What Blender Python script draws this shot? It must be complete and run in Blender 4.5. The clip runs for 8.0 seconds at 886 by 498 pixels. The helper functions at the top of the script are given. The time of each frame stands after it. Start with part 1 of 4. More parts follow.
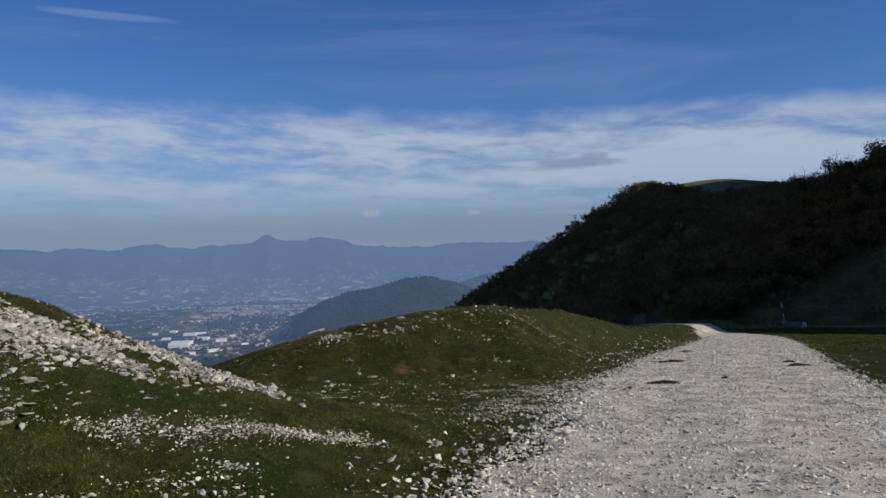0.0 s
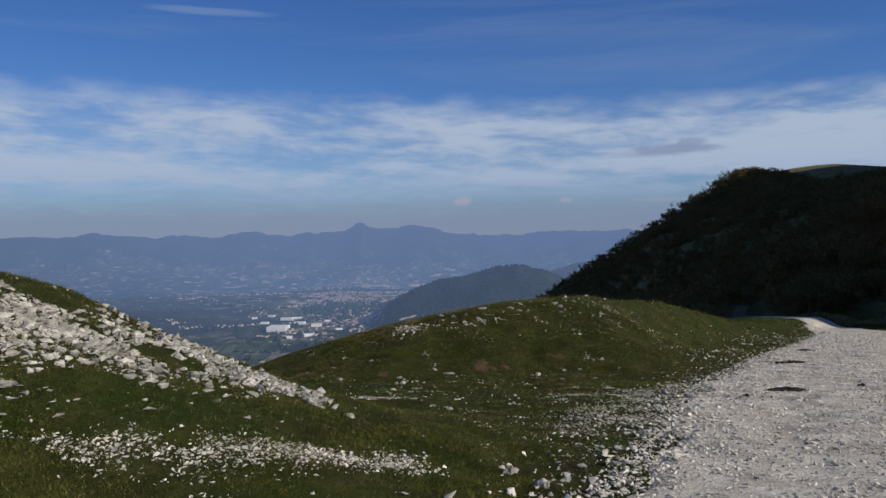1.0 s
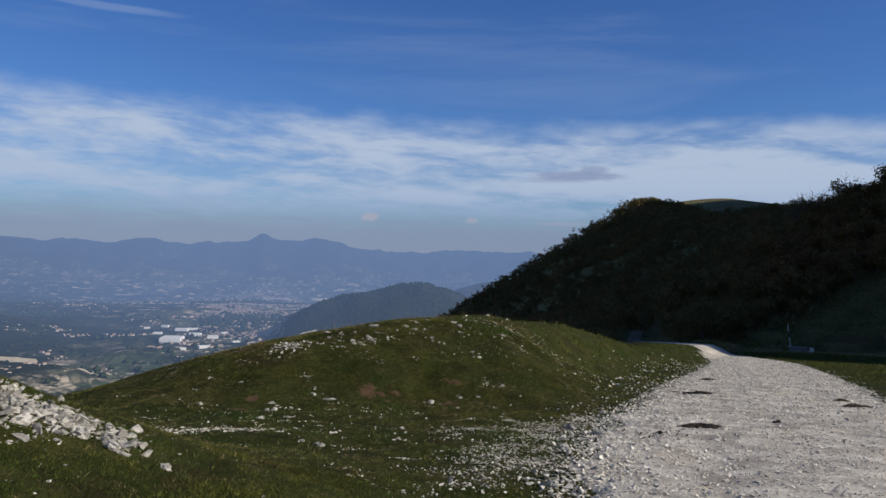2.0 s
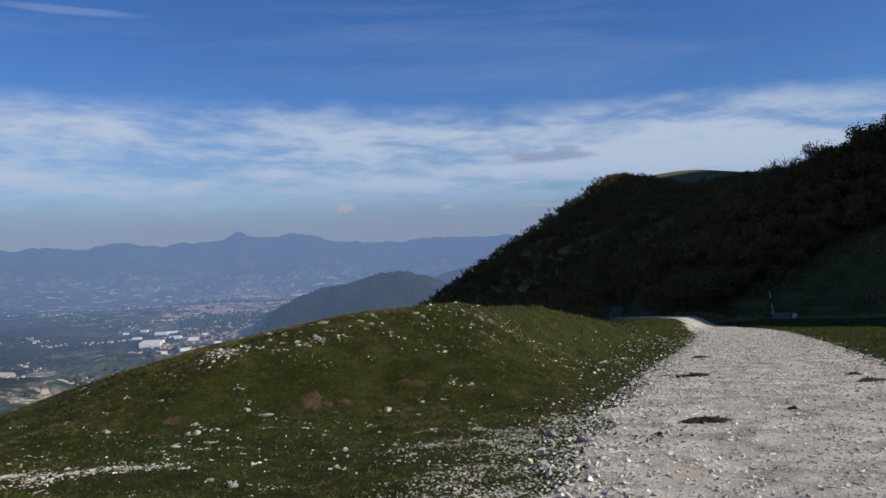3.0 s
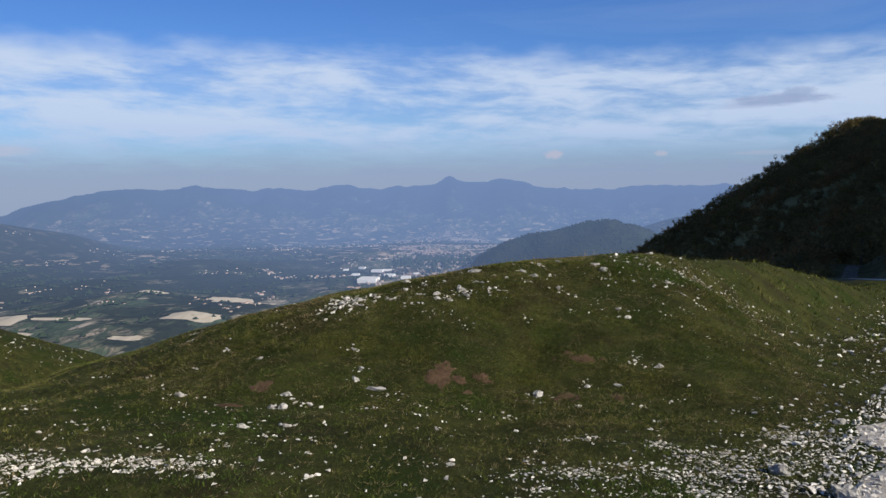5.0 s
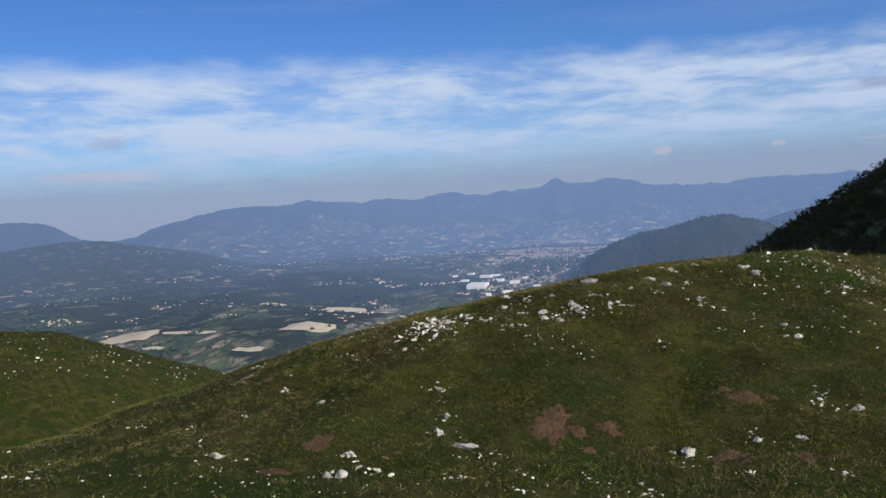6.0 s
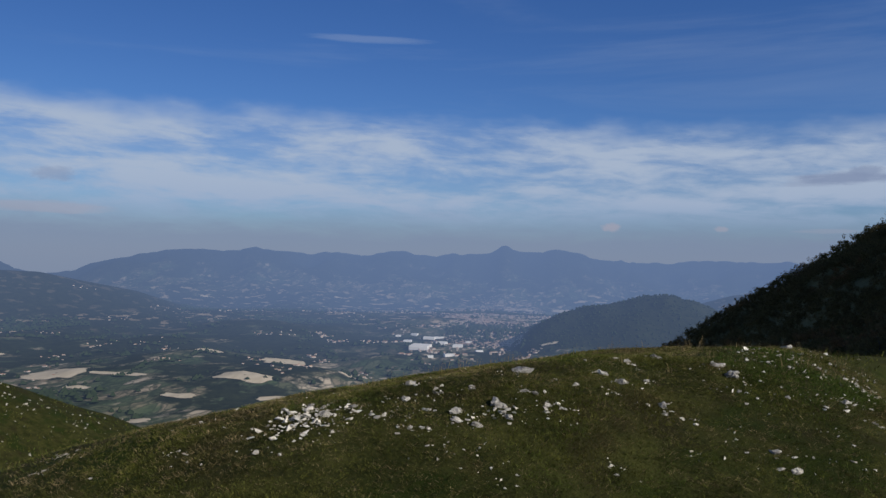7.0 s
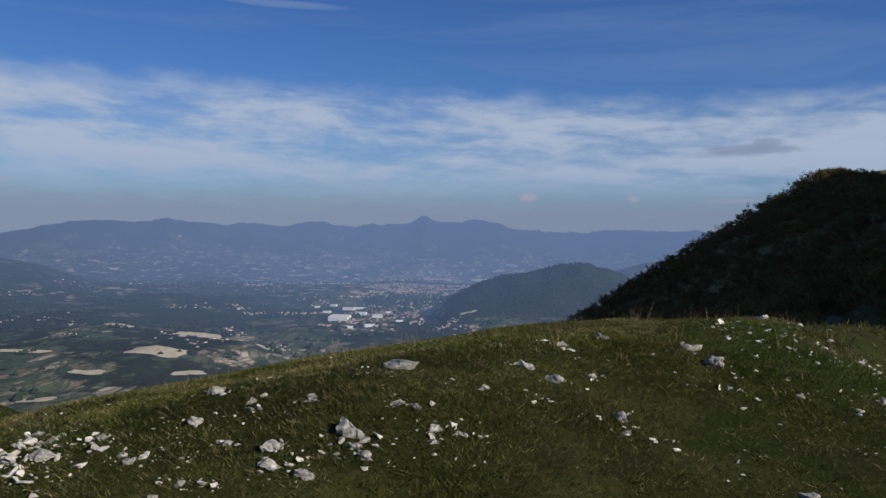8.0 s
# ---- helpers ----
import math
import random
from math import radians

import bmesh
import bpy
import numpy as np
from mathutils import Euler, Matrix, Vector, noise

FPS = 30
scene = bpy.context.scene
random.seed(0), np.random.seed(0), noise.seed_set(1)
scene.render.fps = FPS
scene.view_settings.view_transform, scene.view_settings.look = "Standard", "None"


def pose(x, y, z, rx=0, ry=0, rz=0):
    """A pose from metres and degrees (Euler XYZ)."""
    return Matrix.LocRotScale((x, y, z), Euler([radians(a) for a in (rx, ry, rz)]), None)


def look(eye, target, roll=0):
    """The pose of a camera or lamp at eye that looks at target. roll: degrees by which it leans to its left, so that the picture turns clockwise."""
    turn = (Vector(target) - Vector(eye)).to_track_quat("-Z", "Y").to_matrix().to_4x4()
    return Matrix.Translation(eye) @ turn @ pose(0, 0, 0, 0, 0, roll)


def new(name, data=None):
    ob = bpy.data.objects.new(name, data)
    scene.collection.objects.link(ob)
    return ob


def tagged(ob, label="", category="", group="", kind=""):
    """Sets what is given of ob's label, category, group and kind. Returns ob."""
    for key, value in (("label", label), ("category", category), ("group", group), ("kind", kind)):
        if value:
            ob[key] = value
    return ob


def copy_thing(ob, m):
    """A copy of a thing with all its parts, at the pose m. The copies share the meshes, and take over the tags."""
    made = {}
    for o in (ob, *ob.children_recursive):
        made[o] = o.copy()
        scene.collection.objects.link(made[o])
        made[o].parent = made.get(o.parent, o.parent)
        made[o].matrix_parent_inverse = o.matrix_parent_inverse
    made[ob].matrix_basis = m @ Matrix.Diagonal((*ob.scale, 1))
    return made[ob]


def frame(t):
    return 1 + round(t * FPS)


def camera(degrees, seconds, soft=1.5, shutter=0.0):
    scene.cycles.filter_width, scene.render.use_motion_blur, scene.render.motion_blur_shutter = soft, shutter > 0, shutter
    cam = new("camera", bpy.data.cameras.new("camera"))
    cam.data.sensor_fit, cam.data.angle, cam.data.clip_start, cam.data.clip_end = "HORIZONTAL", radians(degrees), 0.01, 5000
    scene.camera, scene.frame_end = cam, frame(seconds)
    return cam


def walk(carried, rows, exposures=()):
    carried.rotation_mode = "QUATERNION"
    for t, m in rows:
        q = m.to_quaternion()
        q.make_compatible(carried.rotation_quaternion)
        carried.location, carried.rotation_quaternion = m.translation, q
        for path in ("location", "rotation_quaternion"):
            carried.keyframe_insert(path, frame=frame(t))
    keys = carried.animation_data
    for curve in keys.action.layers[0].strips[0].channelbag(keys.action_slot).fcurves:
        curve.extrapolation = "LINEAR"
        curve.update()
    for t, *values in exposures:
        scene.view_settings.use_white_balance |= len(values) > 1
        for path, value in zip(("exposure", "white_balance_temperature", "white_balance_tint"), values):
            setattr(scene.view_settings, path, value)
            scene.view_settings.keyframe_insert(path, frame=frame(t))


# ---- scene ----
cam = camera(59.7, 8.0)
METRES, EYE, TILT, LEAN, TURN = 15.0, 1.5, 0.0, 1.0, 0.0
ROWS = [
    (0.0, 0.0, 0.0, 0.0, 0.0, 0.0, -0.0),
    (0.5, 0.0055, 0.0519, -0.0023, 3.59, -0.33, -2.01),
    (1.0, 0.0073, 0.1056, -0.0055, 6.74, -0.9, -0.22),
    (1.5, 0.0137, 0.1603, -0.0076, 1.96, 0.17, -1.96),
    (1.7, 0.0131, 0.1822, -0.0108, 0.45, 0.55, -2.54),
    (2.8, 0.0348, 0.3126, -0.0183, -1.8, -0.08, -1.67),
    (3.0, 0.0425, 0.3422, -0.0203, -1.92, -0.41, 0.74),
    (3.5, 0.0516, 0.3945, -0.0241, -2.51, -0.98, 0.54),
    (4.0, 0.0633, 0.4464, -0.0273, 0.32, -1.81, -1.09),
    (4.5, 0.0755, 0.4963, -0.0317, 2.02, -3.43, -4.06),
    (5.0, 0.0691, 0.5421, -0.0358, 13.39, -4.36, -0.49),
    (5.2, 0.0616, 0.5673, -0.0375, 18.0, -3.68, 1.29),
    (6.3, 0.0371, 0.7116, -0.0442, 21.35, -3.89, 2.33),
    (6.5, 0.0352, 0.7384, -0.0419, 18.95, 0.37, -1.1),
    (7.0, 0.0185, 0.8134, -0.0483, 17.48, 0.61, -2.34),
    (7.5, 0.008, 0.8887, -0.0542, 12.35, -0.83, -1.76),
    (8.0, -0.0005, 0.9834, -0.0624, 11.5, -1.38, -2.05),
]
EXPOSURES = ((0.0, -0.20), (1.0, -0.20), (1.5, -0.13), (3.0, -0.03), (3.5, -0.01), (4.0, 0.08), (4.5, 0.2), (5.0, 0.27), (5.2, 0.27), (6.3, 0.18), (6.5, 0.1), (7.0, -0.24), (7.5, -0.26), (8.0, -0.22))
walk(cam, [(t, pose(0, 0, EYE, TILT, LEAN, TURN) @ pose(METRES * x, METRES * y, METRES * z, 90 + pitch, roll, yaw)) for t, x, y, z, yaw, pitch, roll in ROWS], EXPOSURES)

# ---- world, sun ----
SUN_AZ, SUN_EL = 108.0, 27.5         # clockwise from the road's direction (+y), above the horizon
world = bpy.data.worlds.new("world")
scene.world = world
world.use_nodes = True


class Nodes:
    """Short hand for node trees."""

    def __init__(self, tree):
        self.tree = tree
        tree.nodes.clear()

    def add(self, kind, **sets):
        n = self.tree.nodes.new(kind)
        for k, v in sets.items():
            if k == "blend_type":
                n.blend_type = v
            elif k == "operation":
                n.operation = v
            elif k == "data_type":
                n.data_type = v
        return n

    def put(self, socket, value):
        if isinstance(value, bpy.types.NodeSocket):
            self.tree.links.new(value, socket)
        else:
            socket.default_value = value

    def math(self, op, a, b=0.0, c=0.0, clamp=False):
        n = self.add("ShaderNodeMath", operation=op)
        n.use_clamp = clamp
        self.put(n.inputs[0], a), self.put(n.inputs[1], b), self.put(n.inputs[2], c)
        return n.outputs[0]

    def vec(self, op, a, b=(0, 0, 0)):
        n = self.add("ShaderNodeVectorMath", operation=op)
        self.put(n.inputs[0], a)
        self.put(n.inputs[1], b)
        return n.outputs["Value"] if op in ("LENGTH", "DOT_PRODUCT", "DISTANCE") else n.outputs[0]

    def mix(self, f, a, b, blend="MIX"):
        n = self.add("ShaderNodeMix", data_type="RGBA", blend_type=blend)
        self.put(n.inputs[0], f)
        self.put(n.inputs[6], a if isinstance(a, bpy.types.NodeSocket) else (*a, 1))
        self.put(n.inputs[7], b if isinstance(b, bpy.types.NodeSocket) else (*b, 1))
        return n.outputs[2]

    def step(self, v, lo, hi, out=(0.0, 1.0)):
        n = self.add("ShaderNodeMapRange")
        n.interpolation_type = "SMOOTHSTEP"
        self.put(n.inputs[0], v)
        for i, k in zip((1, 2, 3, 4), (lo, hi, *out)):
            self.put(n.inputs[i], k)
        return n.outputs[0]

    def noise(self, co, scale, detail=4.0, rough=0.55, distort=0.0):
        n = self.add("ShaderNodeTexNoise")
        self.put(n.inputs["Vector"], co)
        n.inputs["Scale"].default_value, n.inputs["Detail"].default_value = scale, detail
        n.inputs["Roughness"].default_value, n.inputs["Distortion"].default_value = rough, distort
        return n.outputs["Fac"]

    def ramp(self, f, stops):
        n = self.add("ShaderNodeValToRGB")
        self.put(n.inputs[0], f)
        els = n.color_ramp.elements
        while len(els) < len(stops):
            els.new(0.5)
        for e, (p, c) in zip(els, stops):
            e.position, e.color = p, (*c, 1)
        return n.outputs[0]

    def xyz(self, x, y, z=0.0):
        n = self.add("ShaderNodeCombineXYZ")
        for i, v in enumerate((x, y, z)):
            self.put(n.inputs[i], v)
        return n.outputs[0]


def build_sky():
    n = Nodes(world.node_tree)
    sky = n.add("ShaderNodeTexSky")
    sky.sky_type, sky.sun_disc = "NISHITA", False
    sky.sun_elevation, sky.sun_rotation = radians(SUN_EL), radians(SUN_AZ)
    sky.altitude, sky.air_density, sky.dust_density, sky.ozone_density = 1100, 1.0, 0.4, 3.0
    d = n.vec("NORMALIZE", n.add("ShaderNodeTexCoord").outputs["Generated"])
    sep = n.add("ShaderNodeSeparateXYZ")
    n.put(sep.inputs[0], d)
    x, y, z = sep.outputs
    el = n.math("MULTIPLY", n.math("ARCSINE", z), 57.2958)
    az = n.math("MULTIPLY", n.math("ARCTAN2", x, y), 57.2958)
    up = n.math("MAXIMUM", z, 0.0)
    even = n.step(az, -70.0, -5.0, (0.64, 0.82))
    colour = n.mix(1.0, n.mix(1.0, sky.outputs[0], n.xyz(even, even, even), "MULTIPLY"), n.ramp(n.math("DIVIDE", el, 40.0, clamp=True), SKY_TINT), "MULTIPLY")
    # high cloud: streaks in long thin sheets, drawn out sideways
    wob = n.math("MULTIPLY", n.math("SUBTRACT", n.noise(n.xyz(n.math("MULTIPLY", az, 0.05), n.math("MULTIPLY", el, 0.16)), 1.0, 3.0), 0.5), 2.0)
    eld = n.math("ADD", el, wob)
    co = n.xyz(n.math("MULTIPLY", az, 0.085), n.math("ADD", n.math("MULTIPLY", eld, 0.4), n.math("MULTIPLY", az, 0.012)), 3.1)
    streak = n.noise(co, 1.0, 7.0, 0.55, 0.2)
    fine = n.noise(n.xyz(n.math("MULTIPLY", az, 0.26), n.math("ADD", n.math("MULTIPLY", eld, 1.2), n.math("MULTIPLY", az, 0.03)), 7.7), 1.0, 7.0, 0.62, 0.25)
    top = n.math("ADD", n.math("ADD", n.math("MULTIPLY", az, -0.016), 8.6), n.math("MULTIPLY", n.noise(n.xyz(n.math("MULTIPLY", az, 0.22), n.math("MULTIPLY", el, 0.5), 5.0), 1.0, 3.0, 0.5), 2.6))
    band = n.math("MULTIPLY", n.step(eld, 1.6, 4.6), n.step(n.math("SUBTRACT", eld, top), 0.8, -1.8))
    body = n.step(n.math("ADD", n.math("ADD", n.math("MULTIPLY", streak, 0.8), n.math("MULTIPLY", fine, 0.4)), n.step(az, -12.0, 14.0, (0.0, 0.05))), 0.45, 0.7)
    thick = n.math("MULTIPLY", band, n.math("ADD", n.math("MULTIPLY", body, 0.74), 0.18))
    # faint veils high up and one drawn-out wisp
    veil = n.math("MULTIPLY", n.step(n.noise(n.xyz(n.math("MULTIPLY", az, 0.03), n.math("MULTIPLY", el, 0.25), 1.3), 1.0, 6.0, 0.6, 0.5), 0.5, 0.8), 0.14)

    def puff(a, e, wa, we, warp=0.5):
        da = n.math("DIVIDE", n.math("SUBTRACT", az, a), wa)
        de = n.math("DIVIDE", n.math("SUBTRACT", el, e), we)
        f = n.noise(n.xyz(n.math("MULTIPLY", da, 1.6), n.math("MULTIPLY", de, 1.1), a), 1.0, 5.0, 0.65)
        q = n.math("ADD", n.math("MULTIPLY", da, da), n.math("MULTIPLY", de, de))
        q = n.math("ADD", q, n.math("MULTIPLY", n.math("SUBTRACT", f, 0.5), -4.0 * warp))
        return n.step(q, 1.0, 0.1)

    wisp = n.math("MULTIPLY", puff(-23.5, 15.9, 5.2, 0.33, 0.3), 0.19)
    cover = n.math("ADD", n.math("MAXIMUM", thick, veil), wisp, clamp=True)
    lift = n.step(el, 1.0, 7.0)
    white = n.mix(lift, CLOUD_LOW, CLOUD_HIGH)
    colour = n.mix(cover, colour, white)
    # bank of haze on the horizon, with a few small clouds in and above it
    low = n.step(n.math("ADD", el, n.math("MULTIPLY", n.math("SUBTRACT", fine, 0.5), 1.6)), 4.2, 1.2)
    colour = n.mix(n.math("MULTIPLY", low, 0.85), colour, HAZE)
    for a, e, wa, we, c, k in ((9.9, 6.1, 4.0, 0.55, CLOUD_GREY, 0.9), (8.0, 5.8, 2.4, 0.3, CLOUD_GREY, 0.4), (11.2, 6.5, 1.3, 0.45, CLOUD_GREY, 0.7),
                               (-5.2, 2.75, 0.8, 0.4, CLOUD_WARM, 0.7), (2.3, 2.7, 0.6, 0.25, CLOUD_WARM, 0.55), (9.0, 2.6, 2.6, 0.2, CLOUD_WARM, 0.25),
                               (-45.0, 3.0, 5.0, 0.5, CLOUD_WARM, 0.5), (-44.5, 5.2, 1.6, 0.6, CLOUD_GREY, 0.5)):
        colour = n.mix(n.math("MULTIPLY", puff(a, e, wa, we), k), colour, c)
    bg = n.add("ShaderNodeBackground")
    n.put(bg.inputs[0], colour)
    bg.inputs[1].default_value = 0.1
    out = n.add("ShaderNodeOutputWorld")
    n.put(out.inputs[0], bg.outputs[0])


# cloud and haze radiances, before the sky's strength
CLOUD_HIGH, CLOUD_LOW, HAZE = (4.7, 5.6, 7.1), (3.3, 4.3, 6.4), (2.3, 2.88, 4.4)
CLOUD_GREY, CLOUD_WARM = (2.6, 3.3, 5.0), (4.2, 4.15, 5.1)
SKY_TINT = ((0.0, (0.7, 0.85, 1.05)), (0.25, (0.55, 0.83, 1.28)), (0.5, (0.485, 0.8, 1.32)), (1.0, (0.7, 0.85, 1.1)))
build_sky()

sun = new("sun", bpy.data.lights.new("sun", "SUN"))
sun.data.energy, sun.data.angle, sun.data.color = 5.0, radians(0.53), (1.0, 0.925, 0.81)
a, e = radians(SUN_AZ), radians(SUN_EL)
sun.matrix_world = look((100 * math.sin(a) * math.cos(e), 100 * math.cos(a) * math.cos(e), 100 * math.sin(e)), (0, 0, 0))


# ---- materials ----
# blue haze painted into the far materials as emission, and its reach
HAZE_GLOW, HAZE_RANGE = (0.162, 0.248, 0.45), 3300.0


def surface(name, dark, light, scale, fine, rough=0.9, bump=0.3, random_value=0.0, third=None, fourth=None, island=False, gloss=0.25, translucent=0.0):
    """A mottled matt surface: two colours by a broad and a fine noise, an optional third in patches, fine relief."""
    m = bpy.data.materials.new(name)
    m.use_nodes = True
    n = Nodes(m.node_tree)
    co = n.add("ShaderNodeNewGeometry").outputs["Position"]
    broad, grain = n.noise(co, scale, 5.0), n.noise(co, fine, 5.0, 0.65)
    f = n.math("ADD", n.math("MULTIPLY", n.step(broad, 0.3, 0.7), 0.55), n.math("MULTIPLY", n.step(grain, 0.3, 0.7), 0.45))
    col = n.mix(f, dark, light)
    if third:
        col = n.mix(n.step(n.noise(co, scale * 0.45, 6.0, 0.6), 0.52, 0.68), col, third)
    if fourth:
        col = n.mix(n.step(n.noise(n.vec("ADD", co, (31.0, 17.0, 5.0)), scale * 0.3, 6.0, 0.62), 0.5, 0.62), col, fourth)
    if random_value:
        src = n.add("ShaderNodeNewGeometry").outputs["Random Per Island"] if island else n.add("ShaderNodeObjectInfo").outputs["Random"]
        n_v = n.math("ADD", n.math("MULTIPLY", src, 2 * random_value), 1 - random_value)
        col = n.mix(1.0, col, n.xyz(n_v, n_v, n_v), "MULTIPLY")
    b = n.add("ShaderNodeBsdfPrincipled")
    n.put(b.inputs["Base Color"], col)
    n.put(b.inputs["Roughness"], n.math("ADD", n.math("MULTIPLY", grain, 0.2), rough - 0.1))
    b.inputs["Specular IOR Level"].default_value = gloss
    if bump:
        bp = n.add("ShaderNodeBump")
        bp.inputs["Strength"].default_value, bp.inputs["Distance"].default_value = bump, 0.6 / fine
        n.put(bp.inputs["Height"], grain)
        n.put(b.inputs["Normal"], bp.outputs[0])
    out = n.add("ShaderNodeOutputMaterial")
    shader = b.outputs[0]
    if translucent:
        tr = n.add("ShaderNodeBsdfTranslucent")
        n.put(tr.inputs[0], col)
        mx = n.add("ShaderNodeMixShader")
        mx.inputs[0].default_value = translucent
        n.put(mx.inputs[1], shader)
        n.put(mx.inputs[2], tr.outputs[0])
        shader = mx.outputs[0]
    n.put(out.inputs[0], shader)
    return m


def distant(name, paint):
    """A matt surface of the far backdrop, beyond a kilometre; blue haze painted in as emission."""
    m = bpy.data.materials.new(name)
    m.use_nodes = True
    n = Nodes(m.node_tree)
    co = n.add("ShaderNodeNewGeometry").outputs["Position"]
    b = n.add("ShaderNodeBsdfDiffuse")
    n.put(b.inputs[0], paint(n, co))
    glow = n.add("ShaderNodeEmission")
    n.put(glow.inputs[0], (*HAZE_GLOW, 1))
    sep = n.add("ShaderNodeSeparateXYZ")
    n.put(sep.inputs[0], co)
    # the painted haze thins westwards, to darken the hills as cloud shade does
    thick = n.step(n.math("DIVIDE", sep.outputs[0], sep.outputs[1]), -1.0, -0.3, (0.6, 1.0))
    depth = n.math("MULTIPLY", thick, n.math("POWER", n.math("DIVIDE", n.vec("LENGTH", co), HAZE_RANGE), 2.0))
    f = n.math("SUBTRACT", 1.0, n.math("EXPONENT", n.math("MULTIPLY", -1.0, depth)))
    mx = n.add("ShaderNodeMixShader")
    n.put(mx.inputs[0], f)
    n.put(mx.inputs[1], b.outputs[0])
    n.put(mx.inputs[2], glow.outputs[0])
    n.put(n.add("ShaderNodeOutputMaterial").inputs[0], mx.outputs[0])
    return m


def paint_valley(n, co):
    v = n.add("ShaderNodeTexVoronoi")
    warp = n.vec("MULTIPLY", n.vec("ADD", co, n.vec("MULTIPLY", n.xyz(n.noise(co, 0.006), n.noise(co, 0.007)), (70, 70, 0))), (1, 0.55, 0))
    n.put(v.inputs["Vector"], warp)
    v.inputs["Scale"].default_value = 0.026
    sep = n.add("ShaderNodeSeparateXYZ")
    n.put(sep.inputs[0], v.outputs["Color"])
    fields = n.ramp(sep.outputs[0], ((0.0, (0.07, 0.095, 0.042)), (0.3, (0.09, 0.125, 0.058)), (0.5, (0.125, 0.14, 0.075)), (0.72, (0.2, 0.175, 0.11)), (0.88, (0.31, 0.25, 0.17)), (0.97, (0.6, 0.5, 0.37))))
    v2 = n.add("ShaderNodeTexVoronoi")
    n.put(v2.inputs["Vector"], n.vec("MULTIPLY", warp, (1, 0.8, 0)))
    v2.inputs["Scale"].default_value = 0.07
    sep2 = n.add("ShaderNodeSeparateXYZ")
    n.put(sep2.inputs[0], v2.outputs["Color"])
    small = n.ramp(sep2.outputs[1], ((0.0, (0.06, 0.08, 0.038)), (0.5, (0.13, 0.145, 0.075)), (0.8, (0.27, 0.22, 0.145)), (0.95, (0.58, 0.48, 0.35))))
    fields = n.mix(n.step(n.noise(co, 0.006, 3.0), 0.44, 0.56), fields, small)
    for src, wide in ((warp, 0.026), (n.vec("MULTIPLY", warp, (1, 0.8, 0)), 0.07)):
        edge = n.add("ShaderNodeTexVoronoi")
        edge.feature = "DISTANCE_TO_EDGE"
        n.put(edge.inputs["Vector"], src)
        edge.inputs["Scale"].default_value = wide
        fields = n.mix(n.math("MULTIPLY", n.step(edge.outputs["Distance"], 0.09, 0.03), 0.6), fields, (0.03, 0.042, 0.022))
    # furrows, hedges and worn ground break the fields up
    grain = n.noise(co, 0.12, 4.0)
    fields = n.mix(n.math("MULTIPLY", grain, 0.55), fields, (0.045, 0.055, 0.03))
    fields = n.mix(n.math("MULTIPLY", n.step(n.noise(n.vec("MULTIPLY", co, (1, 0.5, 0)), 0.035, 6.0, 0.7), 0.5, 0.62), 0.6), fields, (0.035, 0.048, 0.026))
    d = n.vec("LENGTH", co)
    sep_co = n.add("ShaderNodeSeparateXYZ")
    n.put(sep_co.inputs[0], co)
    px, py, pz = sep_co.outputs
    wood_and_shade = n.step(n.math("ADD", n.noise(co, 0.004, 6.0, 0.65), n.math("MULTIPLY", n.noise(co, 0.03, 4.0), 0.25)), 0.6, 0.66)
    # cloud shade over the western valley, painted in with the woodland colour
    west_shade = n.math("MULTIPLY", n.step(n.math("DIVIDE", px, py), -0.28, -0.5), n.math("MULTIPLY", n.step(d, 1650.0, 2000.0), n.step(d, 4100.0, 3700.0)))
    wood_and_shade = n.math("MAXIMUM", wood_and_shade, n.math("MULTIPLY", west_shade, n.step(n.noise(co, 0.009, 5.0, 0.65), 0.64, 0.54)))
    trees = n.mix(n.noise(co, 0.05, 5.0, 0.7), (0.002, 0.006, 0.005), (0.05, 0.058, 0.026))
    hill = n.step(n.math("ADD", d, n.math("MULTIPLY", n.noise(co, 0.008, 5.0, 0.65), 1500.0)), 4500.0, 4900.0)
    high = n.step(n.math("ADD", pz, n.math("MULTIPLY", n.noise(co, 0.01, 4.0), 24.0)), -192.0, -178.0)
    near_hill = n.math("MULTIPLY", high, n.step(d, 3500.0, 3200.0))
    wood_and_shade = n.math("MAXIMUM", wood_and_shade, n.math("MAXIMUM", hill, near_hill), clamp=True)
    # pale stubble and bare plots on the valley's far side and the foot of the mountains
    foot = n.math("MULTIPLY", n.step(d, 2300.0, 2800.0), n.step(n.math("ADD", d, n.math("MULTIPLY", n.noise(co, 0.003), 700.0)), 4400.0, 4000.0))
    plots = n.step(n.noise(n.vec("MULTIPLY", co, (0.8, 0.9, 2.5)), 0.024, 5.0, 0.6), 0.57, 0.62)
    clearing = n.math("MULTIPLY", n.math("MULTIPLY", foot, n.math("MULTIPLY", plots, n.math("SUBTRACT", 1.0, n.math("MULTIPLY", near_hill, 0.8)))), n.math("SUBTRACT", 1.0, n.math("MULTIPLY", west_shade, 0.45)))
    # meadows and scars on the mountain sides
    scar = n.math("MULTIPLY", hill, n.step(n.noise(n.vec("MULTIPLY", co, (1, 0.5, 0.6)), 0.012, 6.0, 0.7), 0.58, 0.78))
    trees = n.mix(scar, trees, (0.06, 0.062, 0.042))
    return n.mix(clearing, n.mix(wood_and_shade, fields, trees), n.mix(n.noise(co, 0.02), (0.3, 0.22, 0.15), (0.8, 0.64, 0.45)))


